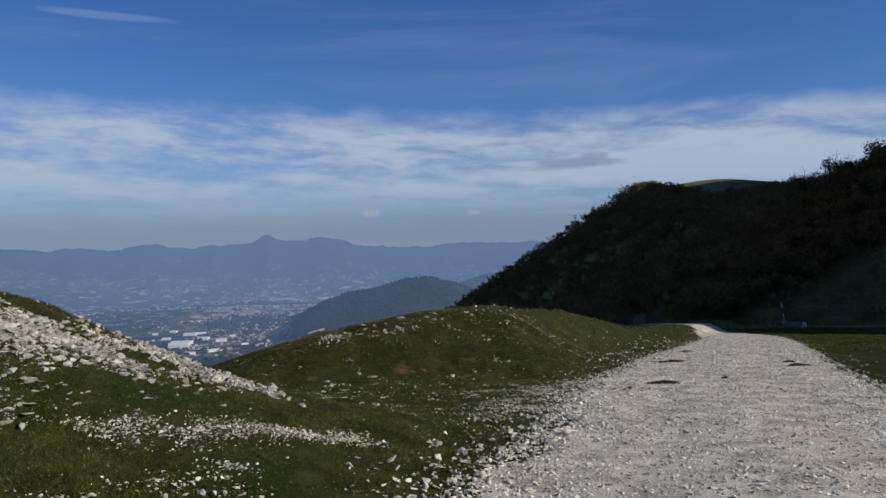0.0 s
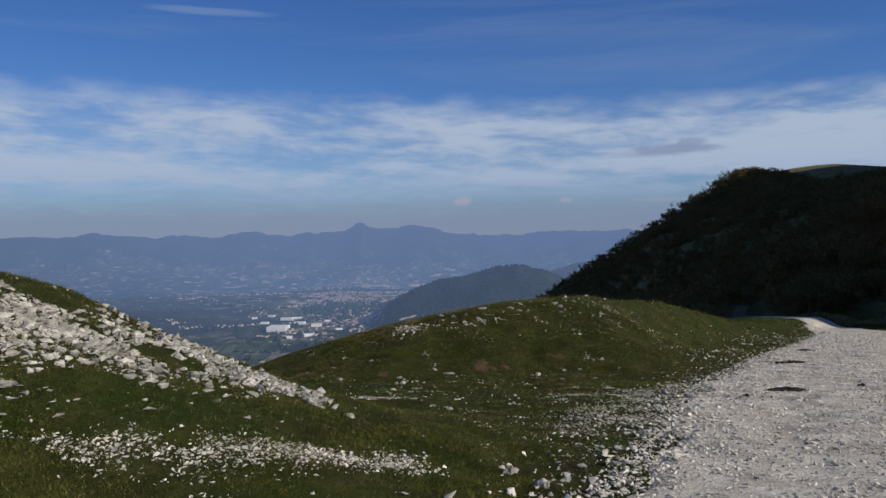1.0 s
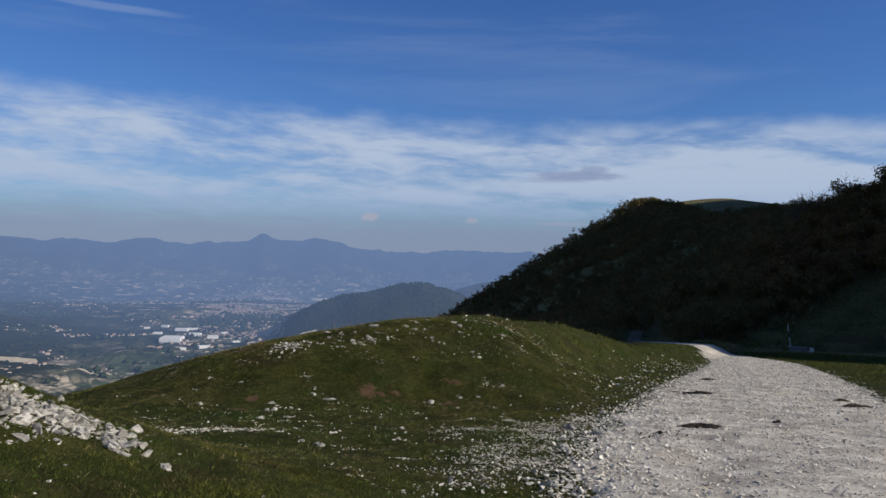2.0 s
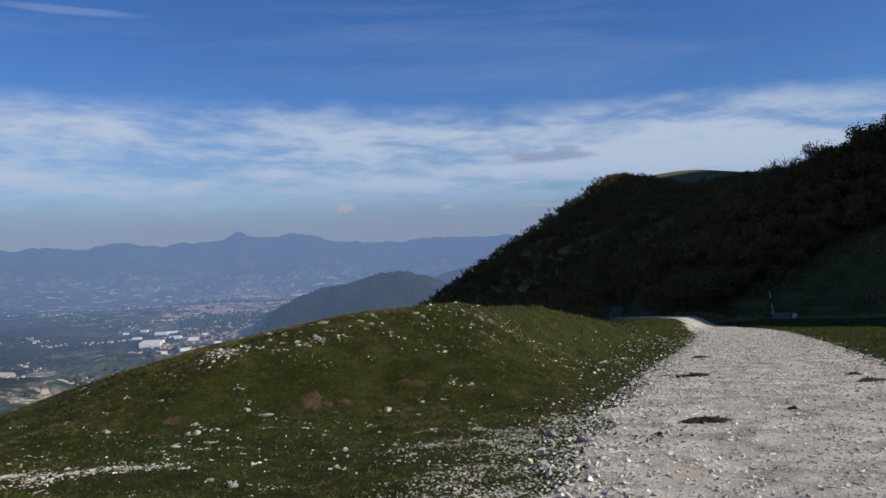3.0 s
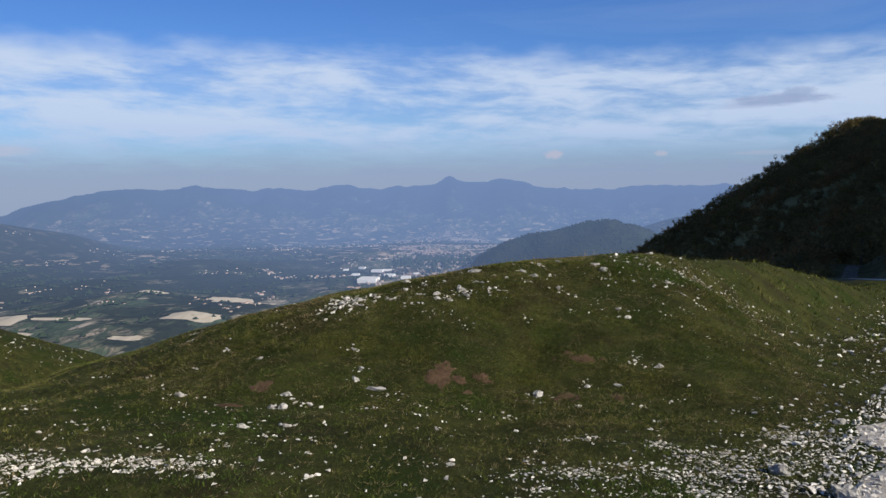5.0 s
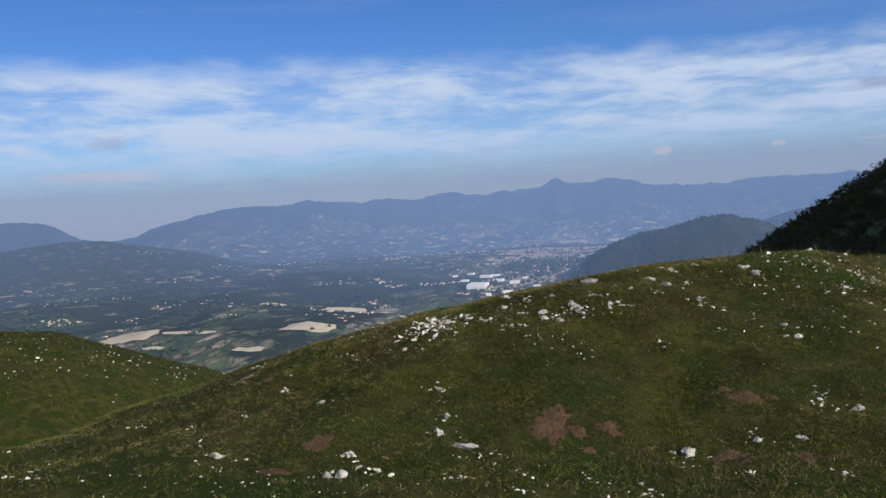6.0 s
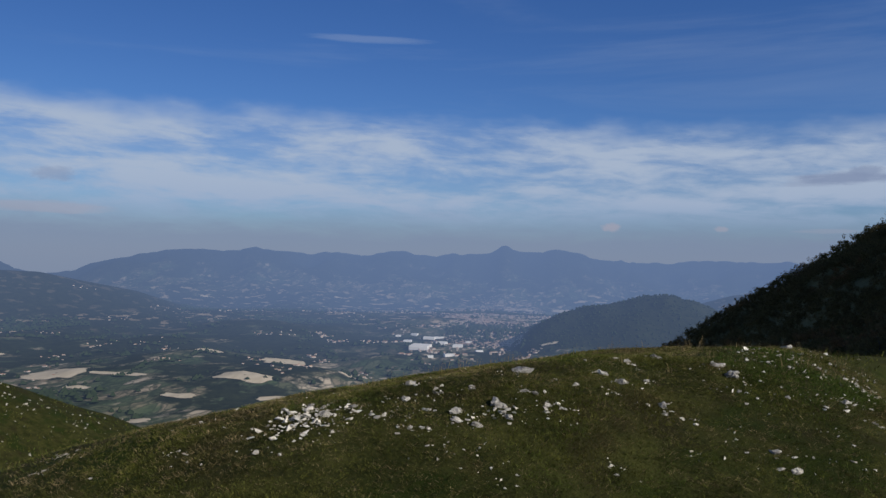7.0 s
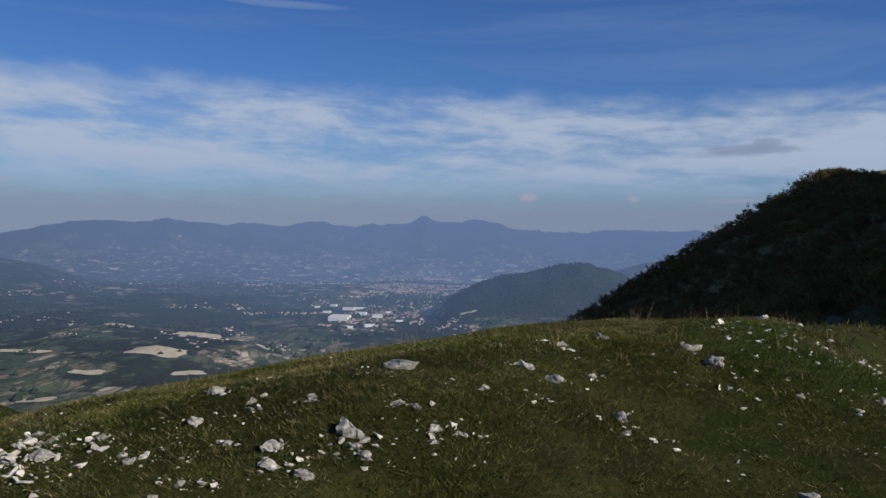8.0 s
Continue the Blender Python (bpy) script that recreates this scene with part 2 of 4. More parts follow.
M_TURF = surface("turf", (0.01, 0.014, 0.004), (0.06, 0.062, 0.018), 2.6, 30.0, 0.95, 1.0, third=(0.026, 0.024, 0.01), fourth=(0.022, 0.032, 0.007), gloss=0.05)
M_PASTURE = surface("hill_pasture", (0.12, 0.112, 0.05), (0.23, 0.205, 0.1), 0.05, 0.6, 0.95, 0.6, gloss=0.05)
M_SLOPE = surface("slope_moss", (0.055, 0.052, 0.02), (0.16, 0.14, 0.062), 0.35, 3.0, 0.95, 0.8, third=(0.09, 0.07, 0.04), gloss=0.05)
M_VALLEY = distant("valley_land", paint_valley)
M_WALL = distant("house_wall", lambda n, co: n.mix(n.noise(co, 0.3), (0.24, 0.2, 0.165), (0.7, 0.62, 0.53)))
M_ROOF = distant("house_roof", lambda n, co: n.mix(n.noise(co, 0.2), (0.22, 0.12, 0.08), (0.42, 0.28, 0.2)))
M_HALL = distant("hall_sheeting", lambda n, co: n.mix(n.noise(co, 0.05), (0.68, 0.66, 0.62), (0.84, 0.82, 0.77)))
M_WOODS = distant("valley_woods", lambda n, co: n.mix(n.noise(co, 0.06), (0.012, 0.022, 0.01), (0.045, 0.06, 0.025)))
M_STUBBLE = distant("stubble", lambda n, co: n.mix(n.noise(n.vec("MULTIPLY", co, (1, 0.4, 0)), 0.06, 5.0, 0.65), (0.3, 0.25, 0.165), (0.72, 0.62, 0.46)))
M_GRAVEL = surface("crushed_limestone", (0.17, 0.145, 0.118), (0.79, 0.735, 0.64), 2.2, 38.0, 0.95, 1.0, third=(0.5, 0.44, 0.36))
# the same gravel, browned and darkened to put shade into its colour
M_GRAVEL_SHADED = surface("shaded_limestone", (0.07, 0.058, 0.043), (0.25, 0.21, 0.16), 0.8, 20.0, 0.95, 1.0, third=(0.12, 0.1, 0.07))
M_STONE = surface("limestone", (0.4, 0.37, 0.32), (0.76, 0.715, 0.635), 5.0, 45.0, 0.9, 0.6, random_value=0.34, island=True)
M_ROCK = surface("weathered_limestone", (0.13, 0.126, 0.115), (0.66, 0.625, 0.56), 14.0, 60.0, 0.9, 1.0, random_value=0.15, third=(0.24, 0.23, 0.2))
M_RUBBLE = surface("weathered_rubble", (0.2, 0.19, 0.165), (0.58, 0.545, 0.485), 6.0, 50.0, 0.9, 0.8, random_value=0.34, third=(0.27, 0.255, 0.22), island=True)
M_STRAW = surface("dry_grass_blades", (0.13, 0.098, 0.048), (0.4, 0.31, 0.165), 1.1, 8.0, 0.85, 0.0, 0.4, island=True, gloss=0.05, translucent=0.2)
M_GRASS = surface("grass_blades", (0.017, 0.03, 0.006), (0.175, 0.175, 0.042), 2.2, 11.0, 0.8, 0.0, 0.75, third=(0.085, 0.07, 0.03), fourth=(0.07, 0.105, 0.02), island=True, gloss=0.08, translucent=0.3)
M_HERB = surface("herb_leaves", (0.014, 0.024, 0.006), (0.06, 0.075, 0.02), 3.0, 12.0, 0.7, 0.0, 0.5, third=(0.06, 0.042, 0.024), island=True, gloss=0.15, translucent=0.2)
M_LEAF = surface("foliage", (0.09, 0.072, 0.03), (0.2, 0.156, 0.066), 0.07, 0.2, 0.9, 0.0, 0.3, third=(0.2, 0.12, 0.055), island=True, gloss=0.0, translucent=0.3)
M_BARK = surface("bark", (0.06, 0.05, 0.04), (0.13, 0.11, 0.09), 3.0, 30.0, 0.9, 0.6)
M_SOIL = surface("bare_soil", (0.045, 0.026, 0.014), (0.12, 0.07, 0.04), 6.0, 34.0, 0.95, 0.9)
M_DUNG = surface("dung", (0.012, 0.01, 0.007), (0.045, 0.035, 0.025), 8.0, 50.0, 0.8, 1.0)
M_CONCRETE = surface("concrete", (0.12, 0.12, 0.115), (0.27, 0.265, 0.25), 1.5, 20.0, 0.9, 0.5)
M_POLE = surface("pole_paint", (0.5, 0.5, 0.48), (0.7, 0.7, 0.68), 2.0, 20.0, 0.5, 0.1)
M_POLE_DARK = surface("pole_dark_paint", (0.03, 0.03, 0.03), (0.06, 0.06, 0.06), 2.0, 20.0, 0.5, 0.1)


# ---- the lie of the land ----
def lattice(ix, iy, seed):
    h = (ix.astype(np.int64) * 374761393 + iy.astype(np.int64) * 668265263 + seed * 982451653) & 0xFFFFFFFF
    h = ((h ^ (h >> 13)) * 1274126177) & 0xFFFFFFFF
    return ((h ^ (h >> 16)) & 0xFFFF) / 65535.0


def value_noise(x, y, seed=0):
    ix, iy = np.floor(x), np.floor(y)
    fx, fy = x - ix, y - iy
    fx, fy = fx * fx * (3 - 2 * fx), fy * fy * (3 - 2 * fy)
    a, b = lattice(ix, iy, seed), lattice(ix + 1, iy, seed)
    c, d = lattice(ix, iy + 1, seed), lattice(ix + 1, iy + 1, seed)
    return (a + (b - a) * fx) * (1 - fy) + (c + (d - c) * fx) * fy - 0.5


def rough_noise(x, y, seed=0, octaves=4):
    return sum(value_noise(x * 2 ** k, y * 2 ** k, seed + k) * 0.5 ** k for k in range(octaves))


def smooth(v, lo, hi):
    t = np.clip((v - lo) / (hi - lo), 0, 1)
    return t * t * (3 - 2 * t)


ROAD_Y = (-60, -10, 0, 9, 14, 22, 35, 46, 72, 110, 158, 172, 182, 230)
ROAD_Z = (4.0, 0.75, 0.0, -0.67, -1.06, -1.62, -2.95, -4.05, -6.5, -10.4, -15.7, -15.2, -15.0, -21)
CX, CY, CZ = 0.5, 7.0, 1.2           # the middle of the walk, from which the far land is laid out
EDGE = ((-15, -60), (-13, 6), (-7.4, 19.3), (-3, 21.2), (1.2, 22.3), (2.6, 24.0), (4.6, 29.0), (8.0, 37.0), (12.0, 42.5), (16, 57), (17.5, 72), (20, 92), (29, 130), (37, 160), (40, 178), (60, 240))


def road_z(y):
    return np.interp(y, ROAD_Y, ROAD_Z) * 0.5 + 0.25 * (np.interp(y - 2, ROAD_Y, ROAD_Z) + np.interp(y + 2, ROAD_Y, ROAD_Z))


def beyond_edge(x, y):
    """Distance past the shoulder where the land falls to the valley (0 on the near side)."""
    best, side = np.full(x.shape, 1e9), np.zeros(x.shape)
    for (ax, ay), (bx, by) in zip(EDGE, EDGE[1:]):
        ux, uy = bx - ax, by - ay
        k = np.clip(((x - ax) * ux + (y - ay) * uy) / (ux * ux + uy * uy), 0, 1)
        d = np.hypot(x - ax - k * ux, y - ay - k * uy)
        cross = ux * (y - ay) - uy * (x - ax)
        near = d < best - 1e-9
        best = np.where(near, d, best)
        side = np.where(near, cross, side)
    return np.where(side > 0, best, 0.0)


CREST_R = (100, 130, 170, 250, 400, 600, 760)
CREST_AZ = (31, 29.5, 28, 25, 19.0, 14.6, 13.6)
CREST_Z = (4, 6, 6, 9, 21, 45, 36)
# from 36 degrees on raised out of view, to shade the slope
NEAR_AZ = (-20, 8, 13, 16, 20, 23.5, 25.4, 26.7, 28.4, 30, 36, 44, 55, 80, 100, 125)
NEAR_EL = (-30, -14, -9, -6.4, -2.0, 1.2, 1.9, 2.6, 3.6, 4.0, 8.0, 16, 21.5, 22.5, 20, 9)


def bell(v, c, w):
    return np.exp(-((v - c) / w) ** 2)


def land(x, y):
    """Height of the ground at arrays x, y."""
    x, y = np.asarray(x, float), np.asarray(y, float)
    dx, dy = x - CX, y - CY
    r = np.hypot(dx, dy) + 1e-6
    az = np.degrees(np.arctan2(dx, dy))
    z = road_z(y) + 0.0
    # the grassy mound beside the road
    amp = np.where(x < 1.0, np.exp(-((x - 1.0) / 5.6) ** 2), 1 - 0.999 * smooth(x - np.maximum(y - 22, 0) * 0.48, 1.2, 4.1))
    toe = np.maximum(15.2 + 0.28 * np.minimum(x, 0), 14.4)
    brow = np.interp(x, (-2.5, -1.1, -0.4, 0.1, 1.3), (18.6, 19.3, 20.0, 20.7, 21.5))
    z += 1.47 * amp * smooth(y, toe, brow) * (1 - 0.55 * smooth(y, 24, 42))
    z -= 0.04 * np.maximum(-x - 3.3, 0) ** 2 * smooth(y, 13.5, 16.5)
    z += 0.06 * np.exp(-((x - 1.5) / 0.8) ** 2 - ((y - 21.7) / 0.9) ** 2)
    # hummocks in the turf
    z += rough_noise(x * 1.2, y * 1.2, 5, 2) * 0.075 * smooth(np.abs(x - road_x(y)) - road_half(y), 0.2, 1.2) * (1 - smooth(r, 30, 45))
    # the rocky spur
    z += np.interp(-x, (-0.6, 0.3, 2.1, 2.9, 3.6, 4.5, 7, 14), (0, 0.1, 0.62, 0.92, 1.2, 1.62, 2.1, 1.5)) * smooth(y, 3.9, 7.4) * (1 - smooth(y, 8.6, 12.2))
    # the fall to the valley
    q = beyond_edge(x, y)
    z = z - 0.52 * q * q / (q + 2.5)
    spur = CZ + 53 * np.tan(np.radians(np.interp(az, (-75, -60, -45.5, -36.7, -30), (-4.5, -5.2, -7.6, -11.2, -15))))
    spur = np.where((az > -90) & (az < -25), spur - 0.3 * (r - 53) ** 2 / (np.abs(r - 53) + 6), -999)
    z = np.maximum(z - 0.6 * np.maximum(r - 190, 0) * (np.abs(az) < 110), spur)
    z += rough_noise(x * 0.35, y * 0.35, 3, 4) * np.clip(0.03 + 0.0025 * q, 0, 4) * 2.4 * smooth(np.abs(x - road_x(y)), 1.5, 4)
    # wooded hill side over the road, near and far, cut away along the track
    clear = smooth(np.abs(x - road_x(y)) - road_half(y), 0.4, 7.0)
    clear = np.where((y > 60) & (y < 190), clear, 1.0)
    base = z
    el = -6.4 + (np.interp(az, NEAR_AZ, NEAR_EL) + 6.4) * smooth(r, 72, 122)
    rise = np.tan(np.radians(el))
    # behind its crest the slope climbs on unseen, to shade the track's bend
    keep = smooth(el, -1, 2)
    zn = CZ + np.minimum(r, 122) * rise + np.clip(r - 122, 0, 90) * (keep * 0.72 * rise - 0.15 * (1 - keep)) - 0.15 * np.maximum(r - 212, 0)
    zn += rough_noise(x * 0.05, y * 0.05, 9) * 4 * smooth(r, 80, 110)
    z = np.where((az > 5) & (az < 125), np.maximum(z, np.where(r > 66, zn, -999)), z)
    lateral = r * np.radians(np.interp(r, CREST_R, CREST_AZ) - az)
    zf = np.interp(r, CREST_R, CREST_Z) - 0.66 * (np.sqrt(np.maximum(lateral, 0) ** 2 + 64) - 8) + 5 * smooth(-lateral, 0, 55) - 0.12 * np.maximum(-lateral - 60, 0)
    zf += rough_noise(x * 0.014, y * 0.014, 21) * 14 * smooth(lateral, 4, 40) * smooth(r, 150, 240) * (1 - 0.7 * smooth(r, 480, 590))
    zf -= 0.5 * np.maximum(r - 610, 0)
    z = np.where((az > -70) & (az < 110), np.maximum(z, np.where(r > 110, zf, -999)), z)
    # unseen ridge added out of view, only to keep the sun off the hill's trees
    side = -60 + 285 * smooth(az, 34, 41) * (1 - smooth(az, 78, 98)) * smooth(r, 300, 470) * (1 - smooth(r, 570, 700))
    z = np.where((az > 34) & (az < 98) & (r > 300) & (r < 700), np.maximum(z, side), z)
    z = base + clear * (z - base)
    # valley, its hills, and the mountains beyond
    v = -222 + rough_noise(x / 420, y / 420, 31) * 42 + rough_noise(x / 130, y / 130, 37) * 9
    v = np.maximum(v, -232)
    mid = np.interp(az, (-14, -10.8, -8.5, -6, -3.6, -1.3, 0.8, 2.5, 6, 9), (-8, -4.9, -3.75, -2.95, -2.32, -2.16, -2.55, -3.3, -5, -8))
    zm = CZ + 2100 * np.tan(np.radians(mid)) + rough_noise(x / 90, y / 90, 41) * 14 - np.abs(rough_noise(x / 200, y / 260, 43, 3)) * 60 * smooth(r, 1750, 1950) * (1 - smooth(r, 2080, 2140))
    v += np.maximum(zm - v, 0) * bell(r, 2150, 270)
    second = np.interp(az, (-2, 1, 3.2, 6, 12), (-4, -2.6, -1.9, -1.6, -1.8))
    v += np.maximum(CZ + 2900 * np.tan(np.radians(second)) - v, 0) * bell(r, 2950, 250)
    dark = np.interp(az, (-75, -60, -52, -47.5, -45, -42.5, -39, -35), (-2.4, -1.2, -1.7, -1.25, -1.35, -1.9, -2.6, -4))
    v += np.maximum(CZ + 3200 * np.tan(np.radians(dark)) - v, 0) * bell(r, 3250, 330)
    ridge = 0.33 + 0.62 * bell(az, -12.95, 0.75) + 0.38 * bell(az, -12.7, 2.0) + 0.55 * bell(az, -9.3, 3.2) - 1.75 * bell(az, -44.5, 3.3) + 0.12 * bell(az, -32, 3) - 0.55 * bell(az, -39.5, 1.6)
    ridge += rough_noise(az / 2.6, az * 0 + 0.5, 51, 7) * 0.5 + np.abs(rough_noise(az / 0.9, az * 0 + 3.5, 57, 4)) * 0.14
    zp = CZ + 4450 * np.tan(np.radians(ridge))
    up = smooth(r, 3450, 4450) ** 1.15
    v += np.maximum(zp - v, 0) * up + (rough_noise(x / 260, y / 260, 61) * 70 - np.abs(rough_noise(x / 330, y / 420, 63, 4)) * 90) * up * (1 - smooth(r, 4200, 4420)) - 0.4 * np.maximum(r - 4450, 0)
    return np.maximum(z, v)


ROAD_C = ((-60, -20), (-10, -3.5), (0, 0.4), (6, 2.5), (9, 3.55), (13, 4.8), (17, 6.15), (23.6, 8.9), (30, 11.6), (43, 16.7), (57, 20), (70, 21.2), (92, 24), (130, 33), (165, 41.5), (180, 46), (195, 56), (210, 70))
ROAD_W = ((-60, 4.7), (8, 4.75), (13, 5.15), (17, 4.9), (24, 4.3), (43, 4.1), (130, 4.2), (165, 2.6), (210, 2.6))


def road_x(y):
    ys, xs = zip(*ROAD_C)
    f = lambda v: np.interp(v, ys, xs)
    return 0.4 * f(y) + 0.3 * (f(y - 2.5) + f(y + 2.5))


def road_half(y):
    ys, ws = zip(*ROAD_W)
    return np.interp(y, ys, ws) / 2


# ---- making meshes ----
def mesh_from(name, verts, faces, material, smooth_shade=False):
    """A mesh from arrays of vertices and faces, all with the same number of corners."""
    verts, faces = np.asarray(verts, np.float32), np.asarray(faces, np.int32)
    me = bpy.data.meshes.new(name)
    k = faces.shape[1]
    me.vertices.add(len(verts))
    me.vertices.foreach_set("co", verts.ravel())
    me.loops.add(faces.size)
    me.loops.foreach_set("vertex_index", faces.ravel())
    me.polygons.add(len(faces))
    me.polygons.foreach_set("loop_start", np.arange(0, faces.size, k, dtype=np.int32))
    me.polygons.foreach_set("use_smooth", np.full(len(faces), smooth_shade))
    me.update(calc_edges=True)
    for m in material if isinstance(material, (list, tuple)) else (material,):
        me.materials.append(m)
    return me


def grid_faces(rows, cols, closed=False):
    i, j = np.meshgrid(np.arange(rows - 1), np.arange(cols if closed else cols - 1), indexing="ij")
    a, b = i * cols + j, i * cols + (j + 1) % cols
    return np.stack((a, a + cols, b + cols, b), -1).reshape(-1, 4)


def part(name, bm, material, parent, label=""):
    """Links a bmesh as one mesh object under a thing or a part."""
    me = bpy.data.meshes.new(name)
    bm.to_mesh(me)
    bm.free()
    me.materials.append(material)
    ob = new(name, me)
    ob.parent = parent
    if label:
        ob["label"] = label
    return ob


# ---- ground ----
def build_ground():
    az = np.radians(np.concatenate((np.arange(-56, 40, 0.28), np.arange(40, 304, 2.0))))
    r = np.concatenate((np.arange(0.4, 26, 0.11), np.geomspace(26, 4950, 330)))
    rr, aa = np.meshgrid(r, az, indexing="ij")
    x, y = CX + rr * np.sin(aa), CY + rr * np.cos(aa)
    z = land(x, y)
    # settle the ground under the road's crown
    on = 1 - smooth(np.abs(x - road_x(y)) - road_half(y), -0.5, 0.1)
    z -= 0.05 * on * (rr < 260)
    verts = np.stack((x, y, z), -1).reshape(-1, 3)
    verts = np.vstack((verts, [(CX, CY, float(land(np.array([CX]), np.array([CY]))[0]) - 0.05)]))
    faces = grid_faces(len(r), len(az), True)
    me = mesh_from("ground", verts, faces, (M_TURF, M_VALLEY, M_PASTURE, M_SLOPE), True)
    # far faces take the land material with haze painted in
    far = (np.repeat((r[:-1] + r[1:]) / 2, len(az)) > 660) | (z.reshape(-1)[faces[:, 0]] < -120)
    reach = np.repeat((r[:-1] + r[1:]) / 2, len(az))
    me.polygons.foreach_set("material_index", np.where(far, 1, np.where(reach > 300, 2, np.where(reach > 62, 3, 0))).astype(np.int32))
    bm = bmesh.new()
    bm.from_mesh(me)
    bm.verts.ensure_lookup_table()
    hub = bm.verts[len(verts) - 1]
    n = len(az)
    for j in range(n):
        bm.faces.new((hub, bm.verts[j], bm.verts[(j + 1) % n]))
    bmesh.ops.recalc_face_normals(bm, faces=bm.faces[:])
    bm.to_mesh(me)
    bm.free()
    tagged(new("ground", me), "short mountain turf falling away to a hazy farmed valley", "ground", kind="structure")


build_ground()


def road_top(x, y):
    u = np.clip((x - road_x(y)) / road_half(y), -1.1, 1.1)
    rut = np.minimum(np.abs(np.abs(u) - 0.42), 0.2) / 0.2
    return land(x, y) + 0.008 + 0.03 * np.maximum(1 - u ** 2, 0) + rough_noise(x * 1.4, y * 1.4, 77, 4) * 0.03 - 0.018 * (1 - rut)


def build_road():
    y = np.concatenate((np.arange(-40, 60, 0.16), np.arange(60, 180, 0.8)))
    k = 33
    u = np.linspace(-1, 1, k)
    yy, uu = np.meshgrid(y, u, indexing="ij")
    side = np.where(uu < 0, 0.0, 40.0)
    half = road_half(yy) + rough_noise(yy * 0.9, side, 71, 5) * 0.5 * np.clip(1 - (yy - 60) / 60, 0.15, 1)
    x = road_x(yy) + uu * half
    z = road_top(x, yy)
    z = np.where(np.abs(uu) > 0.99, z - 0.06, z)
    me = mesh_from("road", np.stack((x, yy, z), -1).reshape(-1, 3), grid_faces(len(y), k), (M_GRAVEL, M_GRAVEL_SHADED), True)
    # past 88 m the track's shade comes from the darker colour
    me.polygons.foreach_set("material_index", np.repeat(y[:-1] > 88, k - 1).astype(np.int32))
    me.flip_normals()
    tagged(new("road", me), "white crushed limestone track with worn wheel ruts", "road", kind="structure")


build_road()


# ---- stones ----
rng = np.random.default_rng(7)


def stone_shape(seed, points, low=0.75):
    """An angular lump of broken limestone: the hull of a few scattered points."""
    g = np.random.default_rng(seed)
    bm = bmesh.new()
    for _ in range(points):
        d = g.normal(size=3)
        d /= np.linalg.norm(d)
        bm.verts.new(d * g.uniform(low, 1.15) * (1.0, 0.85, 0.62))
    bmesh.ops.convex_hull(bm, input=bm.verts[:])
    bmesh.ops.delete(bm, geom=[v for v in bm.verts if not v.link_faces], context="VERTS")
    bmesh.ops.triangulate(bm, faces=bm.faces[:])
    bm.verts.index_update()
    vs = np.array([v.co[:] for v in bm.verts])
    fs = np.array([[v.index for v in f.verts] for f in bm.faces])
    bm.free()
    return vs, fs


PEBBLES = [stone_shape(k, 8, 0.6) for k in range(16)]
ROCKS = [stone_shape(50 + k, 11, 0.6) for k in range(16)]


def turns(n, tilt):
    """n rotation matrices: any heading, a random tilt."""
    h, t, w = rng.uniform(0, 2 * np.pi, n), rng.normal(0, tilt, n), rng.uniform(0, 2 * np.pi, n)
    c, s = np.cos(h), np.sin(h)
    rz = np.zeros((n, 3, 3))
    rz[:, 0, 0], rz[:, 0, 1], rz[:, 1, 0], rz[:, 1, 1], rz[:, 2, 2] = c, -s, s, c, 1
    ax = np.stack((np.cos(w), np.sin(w), 0 * w), -1)
    kx = np.zeros((n, 3, 3))
    kx[:, 0, 2], kx[:, 1, 2], kx[:, 2, 0], kx[:, 2, 1] = ax[:, 1], -ax[:, 0], -ax[:, 1], ax[:, 0]
    r = np.eye(3) + np.sin(t)[:, None, None] * kx + (1 - np.cos(t))[:, None, None] * (kx @ kx)
    return r @ rz


def strew(name, x, y, size, shapes, material, label, category, sink=0.25, lift=0.0, top=None, flat=0.75):
    """Many stones lying on the land, joined into one object of stuff."""
    x, y, size = np.asarray(x), np.asarray(y), np.asarray(size)
    z = (top or land)(x, y) + size * (0.5 - sink) * flat + lift
    pick = rng.integers(0, len(shapes), len(x))
    allv, allf, base = [], [], 0
    for k, (vs, fs) in enumerate(shapes):
        i = np.nonzero(pick == k)[0]
        if not len(i):
            continue
        sc = size[i, None, None] * rng.uniform(0.5, 1.45, (len(i), 1, 3)) * (1.0, 1.0, flat)
        v = np.einsum("nij,nvj->nvi", turns(len(i), 0.35), vs[None] * sc) + np.stack((x[i], y[i], z[i]), -1)[:, None]
        allv.append(v.reshape(-1, 3))
        allf.append((fs[None] + (np.arange(len(i)) * len(vs))[:, None, None] + base).reshape(-1, fs.shape[1]))
        base += len(i) * len(vs)
    me = mesh_from(name, np.vstack(allv), np.vstack(allf), material)
    return tagged(new(name, me), label, category, kind="stuff")


def clumps(x, y, per, spread):
    """Scatter a handful of stones close round each given point."""
    k = np.repeat(np.arange(len(x)), rng.integers(per // 2, per * 2, len(x)))
    w = spread * rng.uniform(0.4, 1.6, len(x))
    return x[k] + rng.normal(0, 1.3, len(k)) * w[k], y[k] + rng.normal(0, 0.8, len(k)) * w[k]


def cluster(n, cx, cy, sx, sy, turn=0.0):
    a, b = rng.normal(0, sx, n), rng.normal(0, sy, n)
    c, s = math.cos(radians(turn)), math.sin(radians(turn))
    return cx + a * c - b * s, cy + a * s + b * c


def sizes(n, lo, hi, power=2.2):
    return lo + (hi - lo) * rng.random(n) ** power


def off_road(x, y):
    return np.where(y < 212, np.abs(x - road_x(y)) - road_half(y), 99.0)


